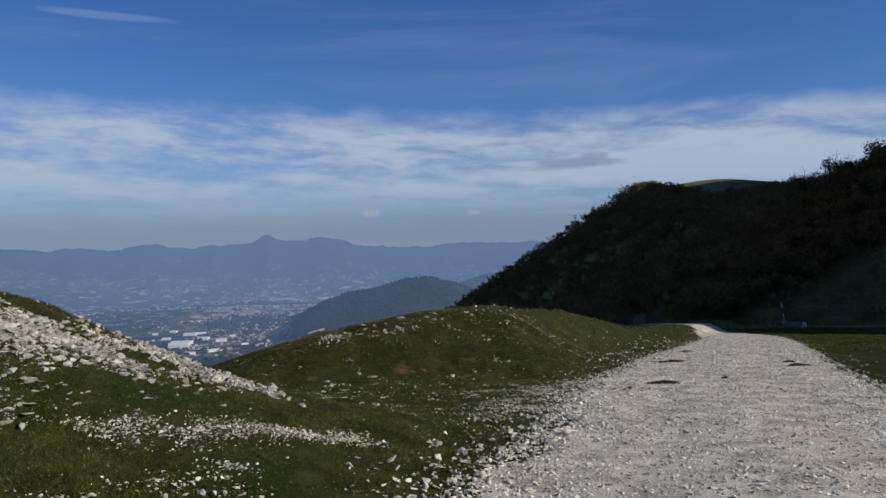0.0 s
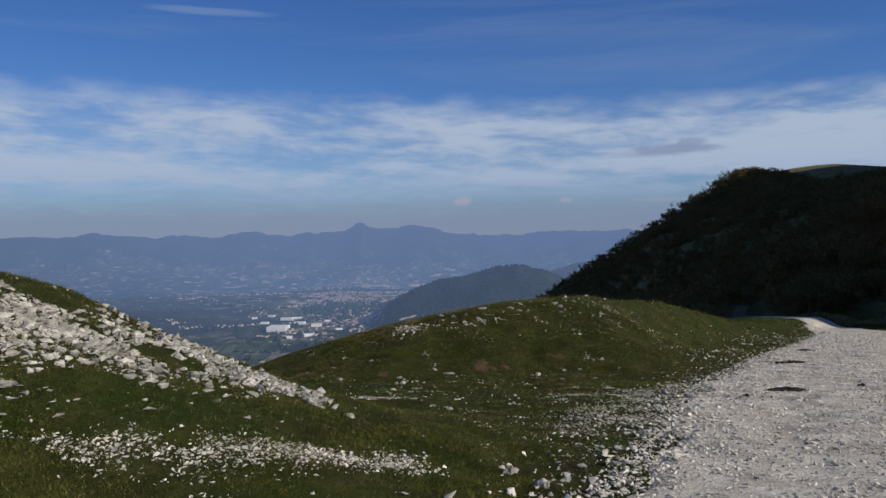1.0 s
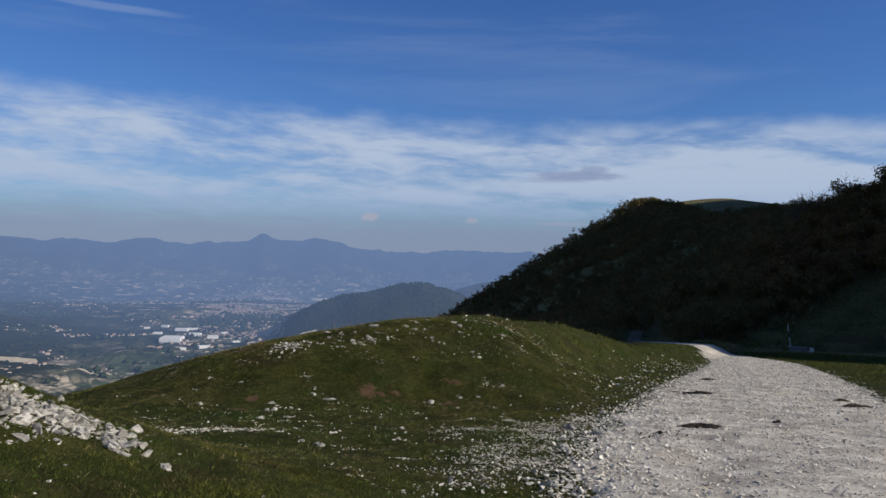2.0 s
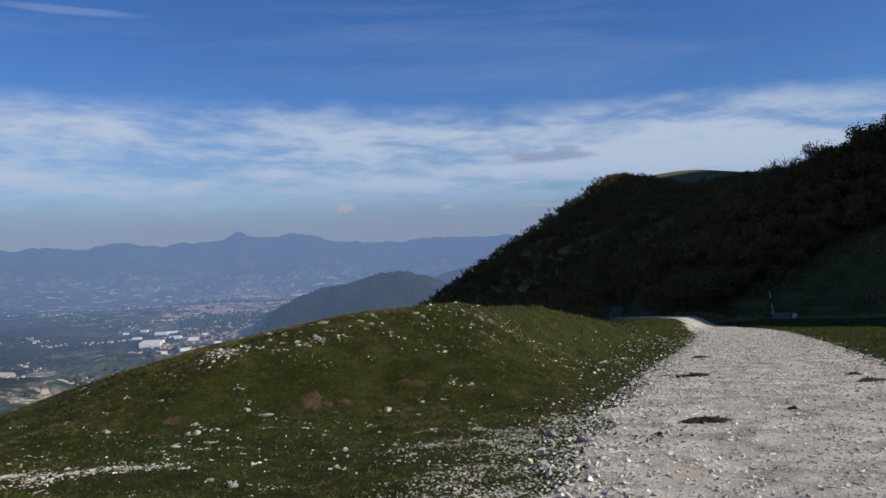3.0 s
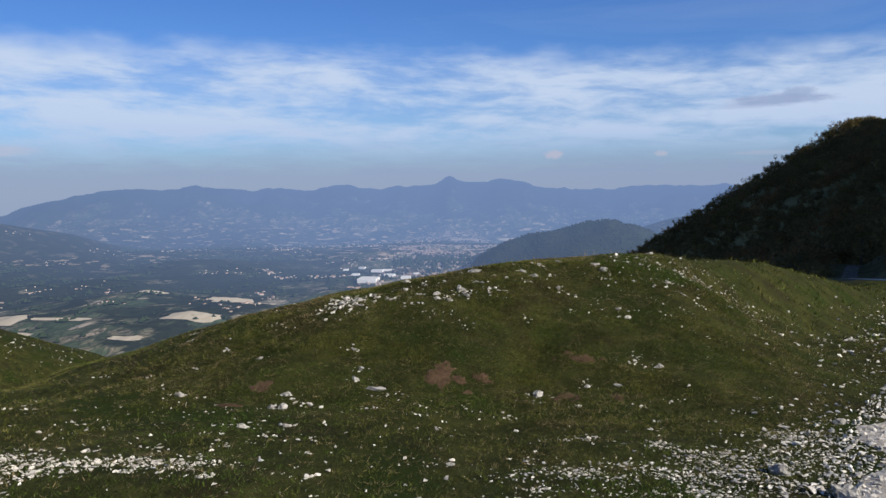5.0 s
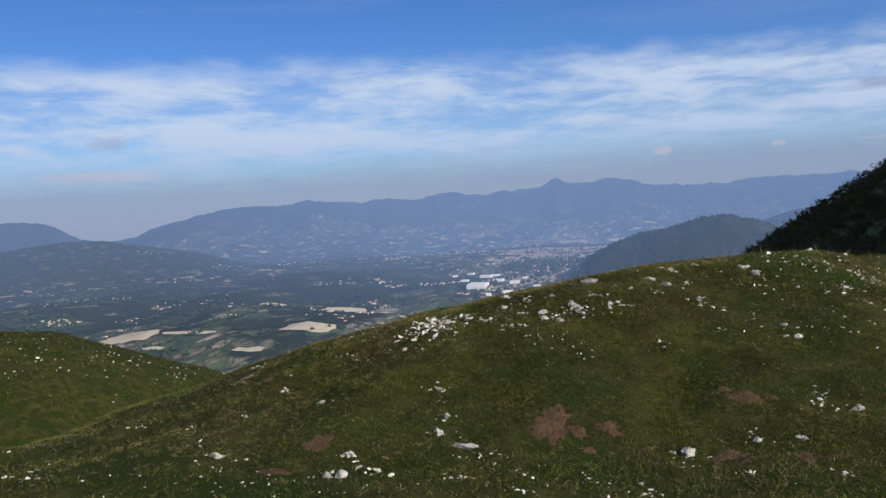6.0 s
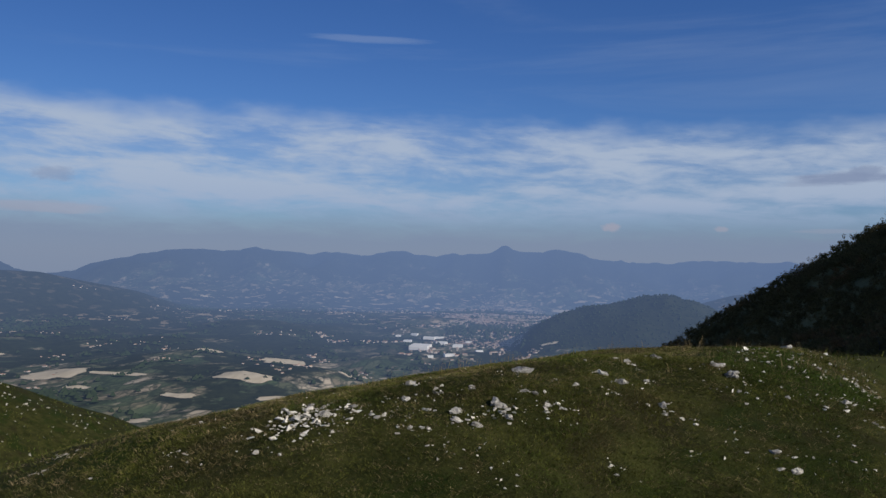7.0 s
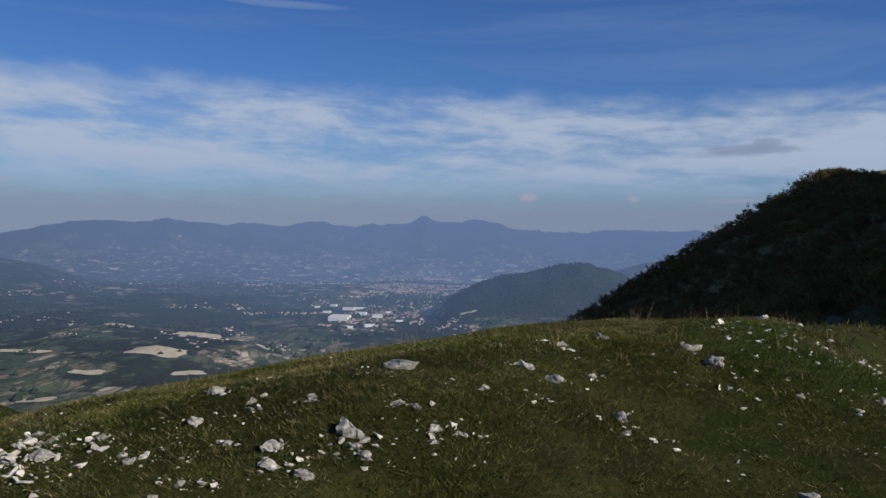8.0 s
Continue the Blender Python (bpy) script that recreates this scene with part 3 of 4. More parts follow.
# loose gravel on the road, sparser with distance
n = 98000
gy = 1.5 + 50 * rng.random(n) ** 1.7
gu = rng.uniform(-1.08, 1.08, n)
gx = road_x(gy) + gu * road_half(gy)
keep = rng.random(n) < 0.45 + 0.55 * np.abs(gu) ** 1.5 + 0.25 * (np.abs(gu) < 0.18)
gx, gy = gx[keep], gy[keep]
strew("road_gravel", gx, gy, sizes(len(gx), 0.007, 0.036, 2.5) * (0.85 + 0.014 * gy), PEBBLES, M_STONE, "loose white limestone gravel lying on the track", "gravel", 0.25, 0.0, road_top)
n = 2600
gy = 3 + 40 * rng.random(n) ** 1.3
gx = road_x(gy) + rng.uniform(-1, 1, n) * road_half(gy)
strew("road_cobbles", gx, gy, sizes(n, 0.02, 0.045, 2.5), PEBBLES, M_STONE, "larger loose limestone pieces on the track", "stones", 0.3, 0.0, road_top)

# coarser stones thrown to the verges
n = 17000
gy = 2 + 48 * rng.random(n) ** 1.4
gd = rng.exponential(0.42, n) - 0.5
left = rng.random(n) < 0.66
gx = np.where(left, road_x(gy) - road_half(gy) - gd, road_x(gy) + road_half(gy) + gd * 0.6)
strew("verge_stones", gx, gy, sizes(n, 0.006, 0.045, 3.6), PEBBLES, M_STONE, "broken limestone along the edges of the track", "stones", 0.25, 0.008)

# stony apron between track and mound
x, y = cluster(230, 1.45, 12.2, 0.42, 1.7, -22)
ok = off_road(x, y) > -0.1
x, y = clumps(x[ok], y[ok], 34, 0.11)
strew("apron_stones", x, y, sizes(len(x), 0.004, 0.024, 3.0), PEBBLES, M_STONE, "limestone chips half sunk in turf beside the track", "stones", 0.42)

# stones thinly strewn over the turf
n = 2600
x, y = rng.uniform(-9, 12, n), 3 + 42 * rng.random(n) ** 1.4
ok = (off_road(x, y) > 0.1) & (rough_noise(x * 0.5, y * 0.5, 91, 3) > 0.0)
strew("turf_stones", x[ok], y[ok], sizes(ok.sum(), 0.006, 0.032, 3.2), PEBBLES, M_STONE, "scattered white stones lying in the turf", "stones", 0.4)

# cobbles heaped on the near verge
k = rng.random(430) ** 1.3
x = np.interp(k, (0, 0.5, 1), (-0.1, 1.15, 2.4)) + rng.normal(0, 0.24, 430)
y = np.interp(k, (0, 0.5, 1), (6.0, 9.0, 13.0)) + rng.normal(0, 0.35, 430)
strew("verge_cobbles", x, y, sizes(430, 0.016, 0.06, 2.4), PEBBLES, M_STONE, "white limestone cobbles heaped along the edge of the track", "stones", 0.15, 0.01)

# rock breaking through the spur and the mound
def band(n, ax, ay, bx, by, spread):
    k = rng.random(n)
    return ax + (bx - ax) * k + rng.normal(0, spread, n), ay + (by - ay) * k + rng.normal(0, spread, n)


def ribbon(n, way, spread):
    """Points along a bent line, each leg with its own spread."""
    xs, ys = [], []
    for (ax, ay, sa), (bx, by, sb) in zip(way, way[1:]):
        m = max(1, int(n * math.hypot(bx - ax, by - ay) * (sa + sb) / sum(math.hypot(q[0] - p[0], q[1] - p[1]) * (p[2] + q[2]) for p, q in zip(way, way[1:]))))
        k = rng.random(m)
        w = (sa + (sb - sa) * k) * spread
        xs.append(ax + (bx - ax) * k + rng.normal(0, 1, m) * w)
        ys.append(ay + (by - ay) * k + rng.normal(0, 1, m) * w)
    return np.concatenate(xs), np.concatenate(ys)


SPUR_LINE = ((-6.5, 5.8, 1.3), (-4.2, 7.0, 1.2), (-3.5, 7.9, 1.0), (-2.8, 8.5, 0.75), (-2.2, 8.5, 0.42), (-1.95, 8.44, 0.3))
LOWER_LINE = ((-3.9, 6.05, 0.7), (-3.4, 6.1, 0.8), (-3.0, 6.05, 0.4), (-2.6, 6.15, 0.9), (-2.1, 6.35, 1.4), (-1.7, 6.7, 1.1), (-1.2, 7.1, 0.9), (-0.75, 7.5, 1.0))
x, y = ribbon(18500, SPUR_LINE, 0.42)
ok = rough_noise(x * 1.6, y * 1.6, 97, 4) > -0.1 - 0.2 * rng.random(len(x))
x, y = x[ok], y[ok]
strew("spur_rubble", x, y, sizes(len(x), 0.007, 0.075, 4.6), ROCKS, M_RUBBLE, "broken white limestone breaking through the grassy spur", "rubble", 0.35)
x, y = ribbon(5600, LOWER_LINE, 0.115)
ok = rough_noise(x * 2.2, y * 2.2, 99, 4) > -0.1 - 0.2 * rng.random(len(x))
x, y = x[ok], y[ok]
strew("lower_rubble", x, y, sizes(len(x), 0.004, 0.026, 3.4), PEBBLES, M_STONE, "band of small broken limestone in the turf", "rubble", 0.25)
x, y = clumps(*ribbon(46, ((-3.0, 5.1, 1.0), (-2.5, 5.2, 0.7), (-1.85, 5.55, 1.2), (-1.45, 5.75, 1.0)), 0.14), 14, 0.05)
strew("near_rubble", x, y, sizes(len(x), 0.004, 0.03, 3.4), PEBBLES, M_STONE, "small heap of limestone chips on worn turf", "rubble", 0.25)
x, y = cluster(210, -2.52, 17.6, 0.2, 0.24, 0)
strew("patch_rubble", x, y, sizes(210, 0.008, 0.048, 3.0), ROCKS, M_STONE, "patch of broken white rock on the mound", "rubble", 0.25)
x, y = clumps(*cluster(150, 2.15, 21.2, 0.5, 1.15, -38), 6, 0.09)
ok = off_road(x, y) > 0.4
x, y = x[ok], y[ok]
strew("crest_rubble", x, y, sizes(len(x), 0.006, 0.036, 2.6), PEBBLES, M_STONE, "white rubble spilling down the end of the mound", "rubble", 0.25)
x, y = cluster(240, -2.2, 13.6, 1.7, 0.7, 10)
strew("hollow_rubble", x, y, sizes(240, 0.008, 0.035, 2.8), PEBBLES, M_STONE, "small white stones in the grassy hollow", "rubble", 0.25)
x, y = clumps(*cluster(34, -2.75, 12.6, 0.6, 0.22, 12), 30, 0.09)
strew("hollow_chips", x, y, sizes(len(x), 0.006, 0.03, 2.8), PEBBLES, M_STONE, "dense limestone chips in worn turf of the hollow", "rubble", 0.25)
x, y = ribbon(46, ((0.5, 13.2, 0.6), (1.2, 13.7, 1.2), (2.1, 14.6, 0.8), (2.9, 15.6, 0.5)), 0.3)
ok = off_road(x, y) > -0.2
x, y = clumps(x[ok], y[ok], 26, 0.11)
strew("foot_chips", x, y, sizes(len(x), 0.005, 0.026, 2.2), PEBBLES, M_STONE, "white chips thick in the grass at the foot of the mound", "rubble", 0.3)
x, y = clumps(rng.uniform(-5, 3, 130), rng.uniform(11, 21.5, 130), 9, 0.06)
ok = off_road(x, y) > 0.2
strew("mound_chips", x[ok], y[ok], sizes(ok.sum(), 0.006, 0.028, 2.4), PEBBLES, M_STONE, "little groups of white chips on the mound", "rubble", 0.3)
x, y = band(420, 3.6, 20.5, 11.5, 38.0, 0.55)
strew("far_verge_rubble", x, y, sizes(420, 0.015, 0.08, 3.2), PEBBLES, M_STONE, "white stones on the bank above the track", "rubble", 0.25)


# ---- grass ----
def blades(x, y, h, width, lean, sink=0.01):
    """One triangle for each blade."""
    m = len(x)
    z = land(x, y) - sink
    a, b = rng.uniform(0, 2 * np.pi, m), rng.uniform(0, 2 * np.pi, m)
    lean = lean * h
    w = width * rng.uniform(0.6, 1.3, m)
    ca, sa = np.cos(a) * w, np.sin(a) * w
    base = np.stack((x, y, z), -1)
    return np.stack((base + np.stack((ca, sa, 0 * w), -1), base - np.stack((ca, sa, 0 * w), -1),
                     base + np.stack((np.cos(b) * lean, np.sin(b) * lean, h), -1)), 1).reshape(-1, 3)


def bare(x, y):
    """True where stone lies so thick that no grass grows."""
    d = np.full(x.shape, 9.0)
    for (ax, ay, sa), (bx, by, sb) in zip(SPUR_LINE, SPUR_LINE[1:]):
        k = np.clip(((x - ax) * (bx - ax) + (y - ay) * (by - ay)) / ((bx - ax) ** 2 + (by - ay) ** 2), 0, 1)
        d = np.minimum(d, np.hypot(x - ax - k * (bx - ax), y - ay - k * (by - ay)) / (sa + (sb - sa) * k))
    return d < 0.22


def grass_object(name, v, label, material=None):
    me = mesh_from(name, v, np.arange(len(v)).reshape(-1, 3), material or M_GRASS)
    tagged(new(name, me), label, "grass", kind="stuff")


def build_grass(name, n, region, lo, hi, width, label):
    """A close sward of single blades."""
    x0, x1, y0, y1 = region
    x, y = rng.uniform(x0, x1, n), rng.uniform(y0, y1, n)
    thick = rough_noise(x * 1.7, y * 1.7, 101, 4)
    ok = (off_road(x, y) > 0.05 + 0.6 * rng.random(n) ** 2) & (thick > -0.62 + 0.5 * rng.random(n)) & (beyond_edge(x, y) < 4) & ~bare(x, y)
    x, y, thick = x[ok], y[ok], thick[ok]
    m = len(x)
    h = (lo + (hi - lo) * rng.random(m) ** 1.6) * np.clip(1 + 1.8 * thick, 0.7, 2.0)
    grass_object(name, blades(x, y, h, width, rng.uniform(0.2, 1.3, m)), label)


def build_tufts(name, n, region, per, lo, hi, width, label, material=None, lean=(0.2, 1.1)):
    """Tufts: a few blades that spread from one foot."""
    x0, x1, y0, y1 = region
    x, y = rng.uniform(x0, x1, n), rng.uniform(y0, y1, n)
    thick = rough_noise(x * 0.9, y * 0.9, 131, 4)
    ok = (off_road(x, y) > 0.15 + 0.5 * rng.random(n)) & (thick > -0.7 + 0.5 * rng.random(n)) & (beyond_edge(x, y) < 3) & ~bare(x, y)
    x, y = x[ok], y[ok]
    s = rng.uniform(lo, hi, len(x))
    k = np.repeat(np.arange(len(x)), per)
    m = len(k)
    px, py = x[k] + rng.normal(0, 0.4, m) * s[k], y[k] + rng.normal(0, 0.4, m) * s[k]
    grass_object(name, blades(px, py, s[k] * rng.uniform(0.5, 1.2, m), width, rng.uniform(*lean, m)), label, material)


build_grass("mound_grass", 340000, (-3.6, 2.6, 16.2, 21.6), 0.008, 0.026, 0.0034, "close short grass on the face of the mound")
build_grass("near_grass", 240000, (-4.5, 1.0, 4.6, 10), 0.008, 0.028, 0.0036, "close short grass below the rocky spur")
build_grass("turf_grass", 470000, (-8, 6, 4, 23.5), 0.008, 0.028, 0.004, "short dull green mountain turf")
build_tufts("grass_tufts", 46000, (-8, 6, 4, 23.5), 9, 0.016, 0.042, 0.0034, "small tufts of grass standing out of the turf", None, (0.4, 1.6))
build_tufts("mound_tufts", 30000, (-4.5, 3.2, 15, 22.6), 9, 0.012, 0.036, 0.003, "coarse uneven grass on the mound", None, (0.4, 1.7))
build_tufts("herb_tufts", 30000, (-6, 4, 5, 23), 7, 0.01, 0.03, 0.006, "dark low herbs matted into the turf", M_HERB, (0.8, 2.6))
build_tufts("mound_straw", 15000, (-4.5, 3.2, 15, 22.6), 9, 0.012, 0.036, 0.0024, "matted dry grass on the mound", M_STRAW, (0.8, 2.6))
build_tufts("dry_grass", 20000, (-8, 6, 4, 23.5), 8, 0.014, 0.04, 0.0026, "dry straw-coloured grass matted into the turf", M_STRAW, (0.8, 2.4))
build_grass("bank_grass", 90000, (2, 30, 23.5, 62), 0.03, 0.09, 0.014, "short grass along the far bank of the track")
a, d = rng.uniform(18, 36, 42000), rng.uniform(62, 104, 42000)
x, y = CX + d * np.sin(np.radians(a)), CY + d * np.cos(np.radians(a))
ok = (off_road(x, y) > 0.3) & (rough_noise(x * 0.2, y * 0.2, 141, 4) > -0.2)
grass_object("slope_grass", blades(x[ok], y[ok], rng.uniform(0.08, 0.3, ok.sum()), 0.03, rng.uniform(0.2, 1.2, ok.sum())), "rough grass on the shaded slope beside the track")
a, d = rng.uniform(19, 36, 40000), rng.uniform(62, 100, 40000)
x, y = CX + d * np.sin(np.radians(a)), CY + d * np.cos(np.radians(a))
ok = (off_road(x, y) > 0.5) & (rough_noise(x * 0.13, y * 0.13, 143, 4) > -0.05)
grass_object("slope_straw", blades(x[ok], y[ok], rng.uniform(0.1, 0.35, ok.sum()), 0.04, rng.uniform(0.4, 1.4, ok.sum())), "faded dry grass on the shaded slope", M_STRAW)
build_tufts("crest_stalks", 190, (-3, 4, 19.6, 23.0), 5, 0.08, 0.2, 0.0018, "thin dry grass stalks on the mound", M_STRAW, (0.05, 0.4))


# ---- woods ----
def leaf_cloud(seed, leaves, leaf, spread, lumps=7):
    """Vertices of a crown of many small leaf clumps round a few lumps; unit height, base at zero."""
    g = np.random.default_rng(seed)
    centre = np.stack((g.normal(0, 0.2 * spread, lumps), g.normal(0, 0.2 * spread, lumps), g.uniform(0.35, 0.82, lumps)), -1)
    size = g.uniform(0.14, 0.26, lumps) * spread ** 0.5
    k = g.integers(0, lumps, leaves)
    d = g.normal(size=(leaves, 3))
    d /= np.linalg.norm(d, axis=1, keepdims=True)
    p = centre[k] + d * size[k, None] * g.uniform(0.55, 1.08, (leaves, 1))
    p[:, 2] = np.maximum(p[:, 2], 0.04)
    u = g.normal(size=(leaves, 3))
    u -= d * (u * d).sum(1, keepdims=True) * 0.75
    u /= np.linalg.norm(u, axis=1, keepdims=True)
    w = np.cross(d + g.normal(0, 0.35, (leaves, 3)), u)
    w /= np.linalg.norm(w, axis=1, keepdims=True)
    s = leaf * g.uniform(0.6, 1.5, (leaves, 1))
    return np.stack((p - u * s, p + u * s * 0.4 + w * s * 0.8, p + u * s * 0.6 - w * s * 0.9), 1).reshape(-1, 3)


def trunk_mesh(seed, height):
    """A tapered trunk with limbs."""
    g = random.Random(seed)
    bm = bmesh.new()
    limbs = [(Vector((0, 0, -0.3)), Vector((g.uniform(-0.2, 0.2), g.uniform(-0.2, 0.2), height * 0.75)), 0.028 * height, 0.008 * height)]
    for k in range(6):
        s = limbs[0][1] * g.uniform(0.25, 0.8)
        a = g.uniform(0, 6.28)
        limbs.append((s, s + Vector((math.cos(a) * 0.25, math.sin(a) * 0.25, 0.25)) * height * g.uniform(0.7, 1.2), 0.011 * height, 0.003 * height))
    for p, q, r0, r1 in limbs:
        m = Matrix.Translation((p + q) / 2) @ (q - p).to_track_quat("Z", "Y").to_matrix().to_4x4()
        bmesh.ops.create_cone(bm, cap_ends=True, segments=6, radius1=r0, radius2=r1, depth=(q - p).length, matrix=m)
    return bm


def build_tree(seed, height, spread, leaves, leaf):
    tree = new("tree")
    part("trunk", trunk_mesh(seed, height), M_BARK, tree)
    v = leaf_cloud(seed, leaves, leaf, spread) * height
    me = mesh_from("crown", v, np.arange(len(v)).reshape(-1, 3), M_LEAF)
    crown = new("crown", me)
    crown.parent = tree
    return tree


KINDS = [build_tree(300 + k, h, s, 900, 0.034) for k, (h, s) in enumerate(((3.6, 1.2), (3.0, 1.5), (4.4, 1.0), (2.4, 1.7), (3.8, 1.35)))]
for k in KINDS:
    tagged(k, "dark broadleaf tree in autumn leaf on the steep slope", "tree", "trees on the near slope")
g = random.Random(5)
placed = 0
while placed < 290:
    az, r = g.uniform(13, 37), g.uniform(84, 122)
    line = 84 + max(0.0, az - 20.5) * 1.2
    if r < line:
        continue
    x, y = CX + r * math.sin(radians(az)), CY + r * math.cos(radians(az))
    if off_road(np.array([x]), np.array([y]))[0] < 2.5:
        continue
    z = float(land(np.array([x]), np.array([y]))[0])
    m = pose(x, y, z - 0.1, 0, 0, g.uniform(0, 360)) @ Matrix.Scale(g.uniform(0.55, 1.15), 4)
    if placed < len(KINDS):
        KINDS[placed].matrix_world = m
    else:
        c = copy_thing(KINDS[placed % len(KINDS)], m)
        c.matrix_world = m
    placed += 1


def build_woods(name, n, az, r, height, leaves, leaf, label, test):
    a, d = rng.uniform(*az, n), np.sqrt(rng.uniform(r[0] ** 2, r[1] ** 2, n))
    x, y = CX + d * np.sin(np.radians(a)), CY + d * np.cos(np.radians(a))
    ok = test(x, y, a, d)
    x, y = x[ok], y[ok]
    z = land(x, y)
    shapes = [leaf_cloud(700 + k, leaves, leaf, 1.5, 5) for k in range(10)]
    pick = rng.integers(0, len(shapes), len(x))
    out = []
    for k, s in enumerate(shapes):
        i = np.nonzero(pick == k)[0]
        h = height[0] + (height[1] - height[0]) * rng.random(len(i))
        t = rng.uniform(0, 6.28, len(i))
        c, q = np.cos(t)[:, None], np.sin(t)[:, None]
        v = np.stack((s[None, :, 0] * c - s[None, :, 1] * q, s[None, :, 0] * q + s[None, :, 1] * c, np.broadcast_to(s[None, :, 2], (len(i), len(s)))), -1) * h[:, None, None]
        out.append((v + np.stack((x[i], y[i], z[i] - 0.3), -1)[:, None]).reshape(-1, 3))
    v = np.vstack(out)
    me = mesh_from(name, v, np.arange(len(v)).reshape(-1, 3), M_LEAF)
    return tagged(new(name, me), label, "woods", kind="stuff")


def on_face(x, y, a, d):
    lateral = d * np.radians(np.interp(d, CREST_R, CREST_AZ) - a)
    bald = (d > 430) & (lateral < -8)
    return ~bald & (off_road(x, y) > 4) & (lateral < 260) & ~((a > 20.5) & (d < 250))


build_woods("hillside_woods", 6200, (-3, 31), (135, 612), (3.6, 7.0), 170, 0.058, "dense dark woods covering the steep hillside", on_face)
build_woods("slope_scrub", 900, (12, 38), (92, 124), (1.2, 2.6), 160, 0.05, "low dark scrub between the trees of the slope", lambda x, y, a, d: (d > 88 + np.maximum(0, a - 20.5) * 1.2) & (off_road(x, y) > 2))


build_woods("skyline_scrub", 420, (25.2, 36), (113, 124), (1.6, 3.4), 220, 0.045, "dense dark bushes along the skyline of the slope", lambda x, y, a, d: a == a)


# ---- valley: town, halls, fields, trees ----
def polar(az, r):
    return CX + r * np.sin(np.radians(az)), CY + r * np.cos(np.radians(az))


def valley_spot(az, el):
    """Where the way down to the valley at that heading and angle meets its floor."""
    d = np.linspace(800, 4300, 1400)
    x, y = polar(az, d)
    hit = np.nonzero(CZ + d * math.tan(radians(el)) < land(x, y))[0]
    k = hit[0] if len(hit) else len(d) - 1
    return float(x[k]), float(y[k]), float(d[k])


HOUSE_V = np.array([(-1, -1, 0), (1, -1, 0), (1, 1, 0), (-1, 1, 0), (-1, -1, 1), (1, -1, 1), (1, 1, 1), (-1, 1, 1), (-1, 0, 1.45), (1, 0, 1.45)], float)
HOUSE_WALL = np.array([(0, 1, 5), (0, 5, 4), (1, 2, 6), (1, 6, 5), (2, 3, 7), (2, 7, 6), (3, 0, 4), (3, 4, 7), (5, 6, 9), (7, 4, 8)])
HOUSE_ROOF = np.array([(4, 5, 9), (4, 9, 8), (6, 7, 8), (6, 8, 9)])


def build_houses(name, x, y, lo, hi, label):
    z = land(x, y) - 1
    ok = (z < -120) & ((z < -203) | (np.hypot(x, y) > 2750))
    x, y, z = x[ok], y[ok], z[ok]
    n = len(x)
    t, s = rng.uniform(0, np.pi, n), rng.uniform(lo, hi, n)
    sc = np.stack((s * rng.uniform(0.7, 1.6, n), s * 0.6, s * rng.uniform(0.6, 1.1, n)), -1)
    v = HOUSE_V[None] * sc[:, None]
    c, q = np.cos(t)[:, None], np.sin(t)[:, None]
    v = np.stack((v[..., 0] * c - v[..., 1] * q, v[..., 0] * q + v[..., 1] * c, v[..., 2]), -1) + np.stack((x, y, z), -1)[:, None]
    off = (np.arange(n) * 10)[:, None, None]
    f = np.vstack(((HOUSE_WALL[None] + off).reshape(-1, 3), (HOUSE_ROOF[None] + off).reshape(-1, 3)))
    me = mesh_from(name, v.reshape(-1, 3), f, (M_WALL, M_ROOF))
    me.polygons.foreach_set("material_index", np.repeat((0, 1), (n * 10, n * 4)).astype(np.int32))
    tagged(new(name, me), label, "houses", kind="stuff")


hub = rng.integers(0, 26, 4600)
az, r = rng.normal(-12.6, 2.6, 26)[hub] + rng.normal(0, 0.8, 4600), (222 / np.tan(np.radians(rng.uniform(3.4, 5.9, 26))))[hub] + rng.normal(0, 80, 4600)
build_houses("town", *polar(az, np.clip(r, 1900, 3800)), 1.2, 3.0, "pale houses with clay roofs packed in a distant town")
az, r = np.repeat(rng.normal(-19, 4.5, 42), 10) + rng.normal(0, 0.4, 420), np.repeat(rng.uniform(1750, 3100, 42), 10) + rng.normal(0, 26, 420)
build_houses("suburb", *polar(az, r), 1.6, 4.0, "scattered houses and sheds on the valley floor")
az, r = np.repeat(rng.uniform(-50, 2, 60), 7) + rng.normal(0, 0.5, 420), np.repeat(rng.uniform(1150, 3400, 60), 7) + rng.normal(0, 30, 420)
build_houses("hamlets", *polar(az, r), 1.6, 3.2, "small farmhouses and hamlets dotted over the valley")


def build_hall(az, el, w, d, h, turn):
    x, y, _ = valley_spot(az, el)
    z = float(land(np.array([x]), np.array([y]))[0])
    hall = new("factory_hall")
    hall.matrix_world = pose(x, y, z - 2, 0, 0, turn)
    bm = bmesh.new()
    bmesh.ops.create_cube(bm, size=1.0, matrix=Matrix.Translation((0, 0, h / 2)) @ Matrix.Diagonal((w, d, h, 1)))
    bmesh.ops.bevel(bm, geom=bm.edges[:], offset=0.4, segments=1, affect="EDGES")
    part("wall", bm, M_HALL, hall)
    bm = bmesh.new()
    for k in range(3):
        bmesh.ops.create_cube(bm, size=1.0, matrix=Matrix.Translation((0, d * (k - 1) / 3, h + 0.8)) @ Matrix.Diagonal((w * 0.98, d * 0.3, 1.8, 1)))
    part("roof", bm, M_HALL, hall)
    tagged(hall, "large white flat-roofed factory hall on the valley floor", "factory", "factory halls")


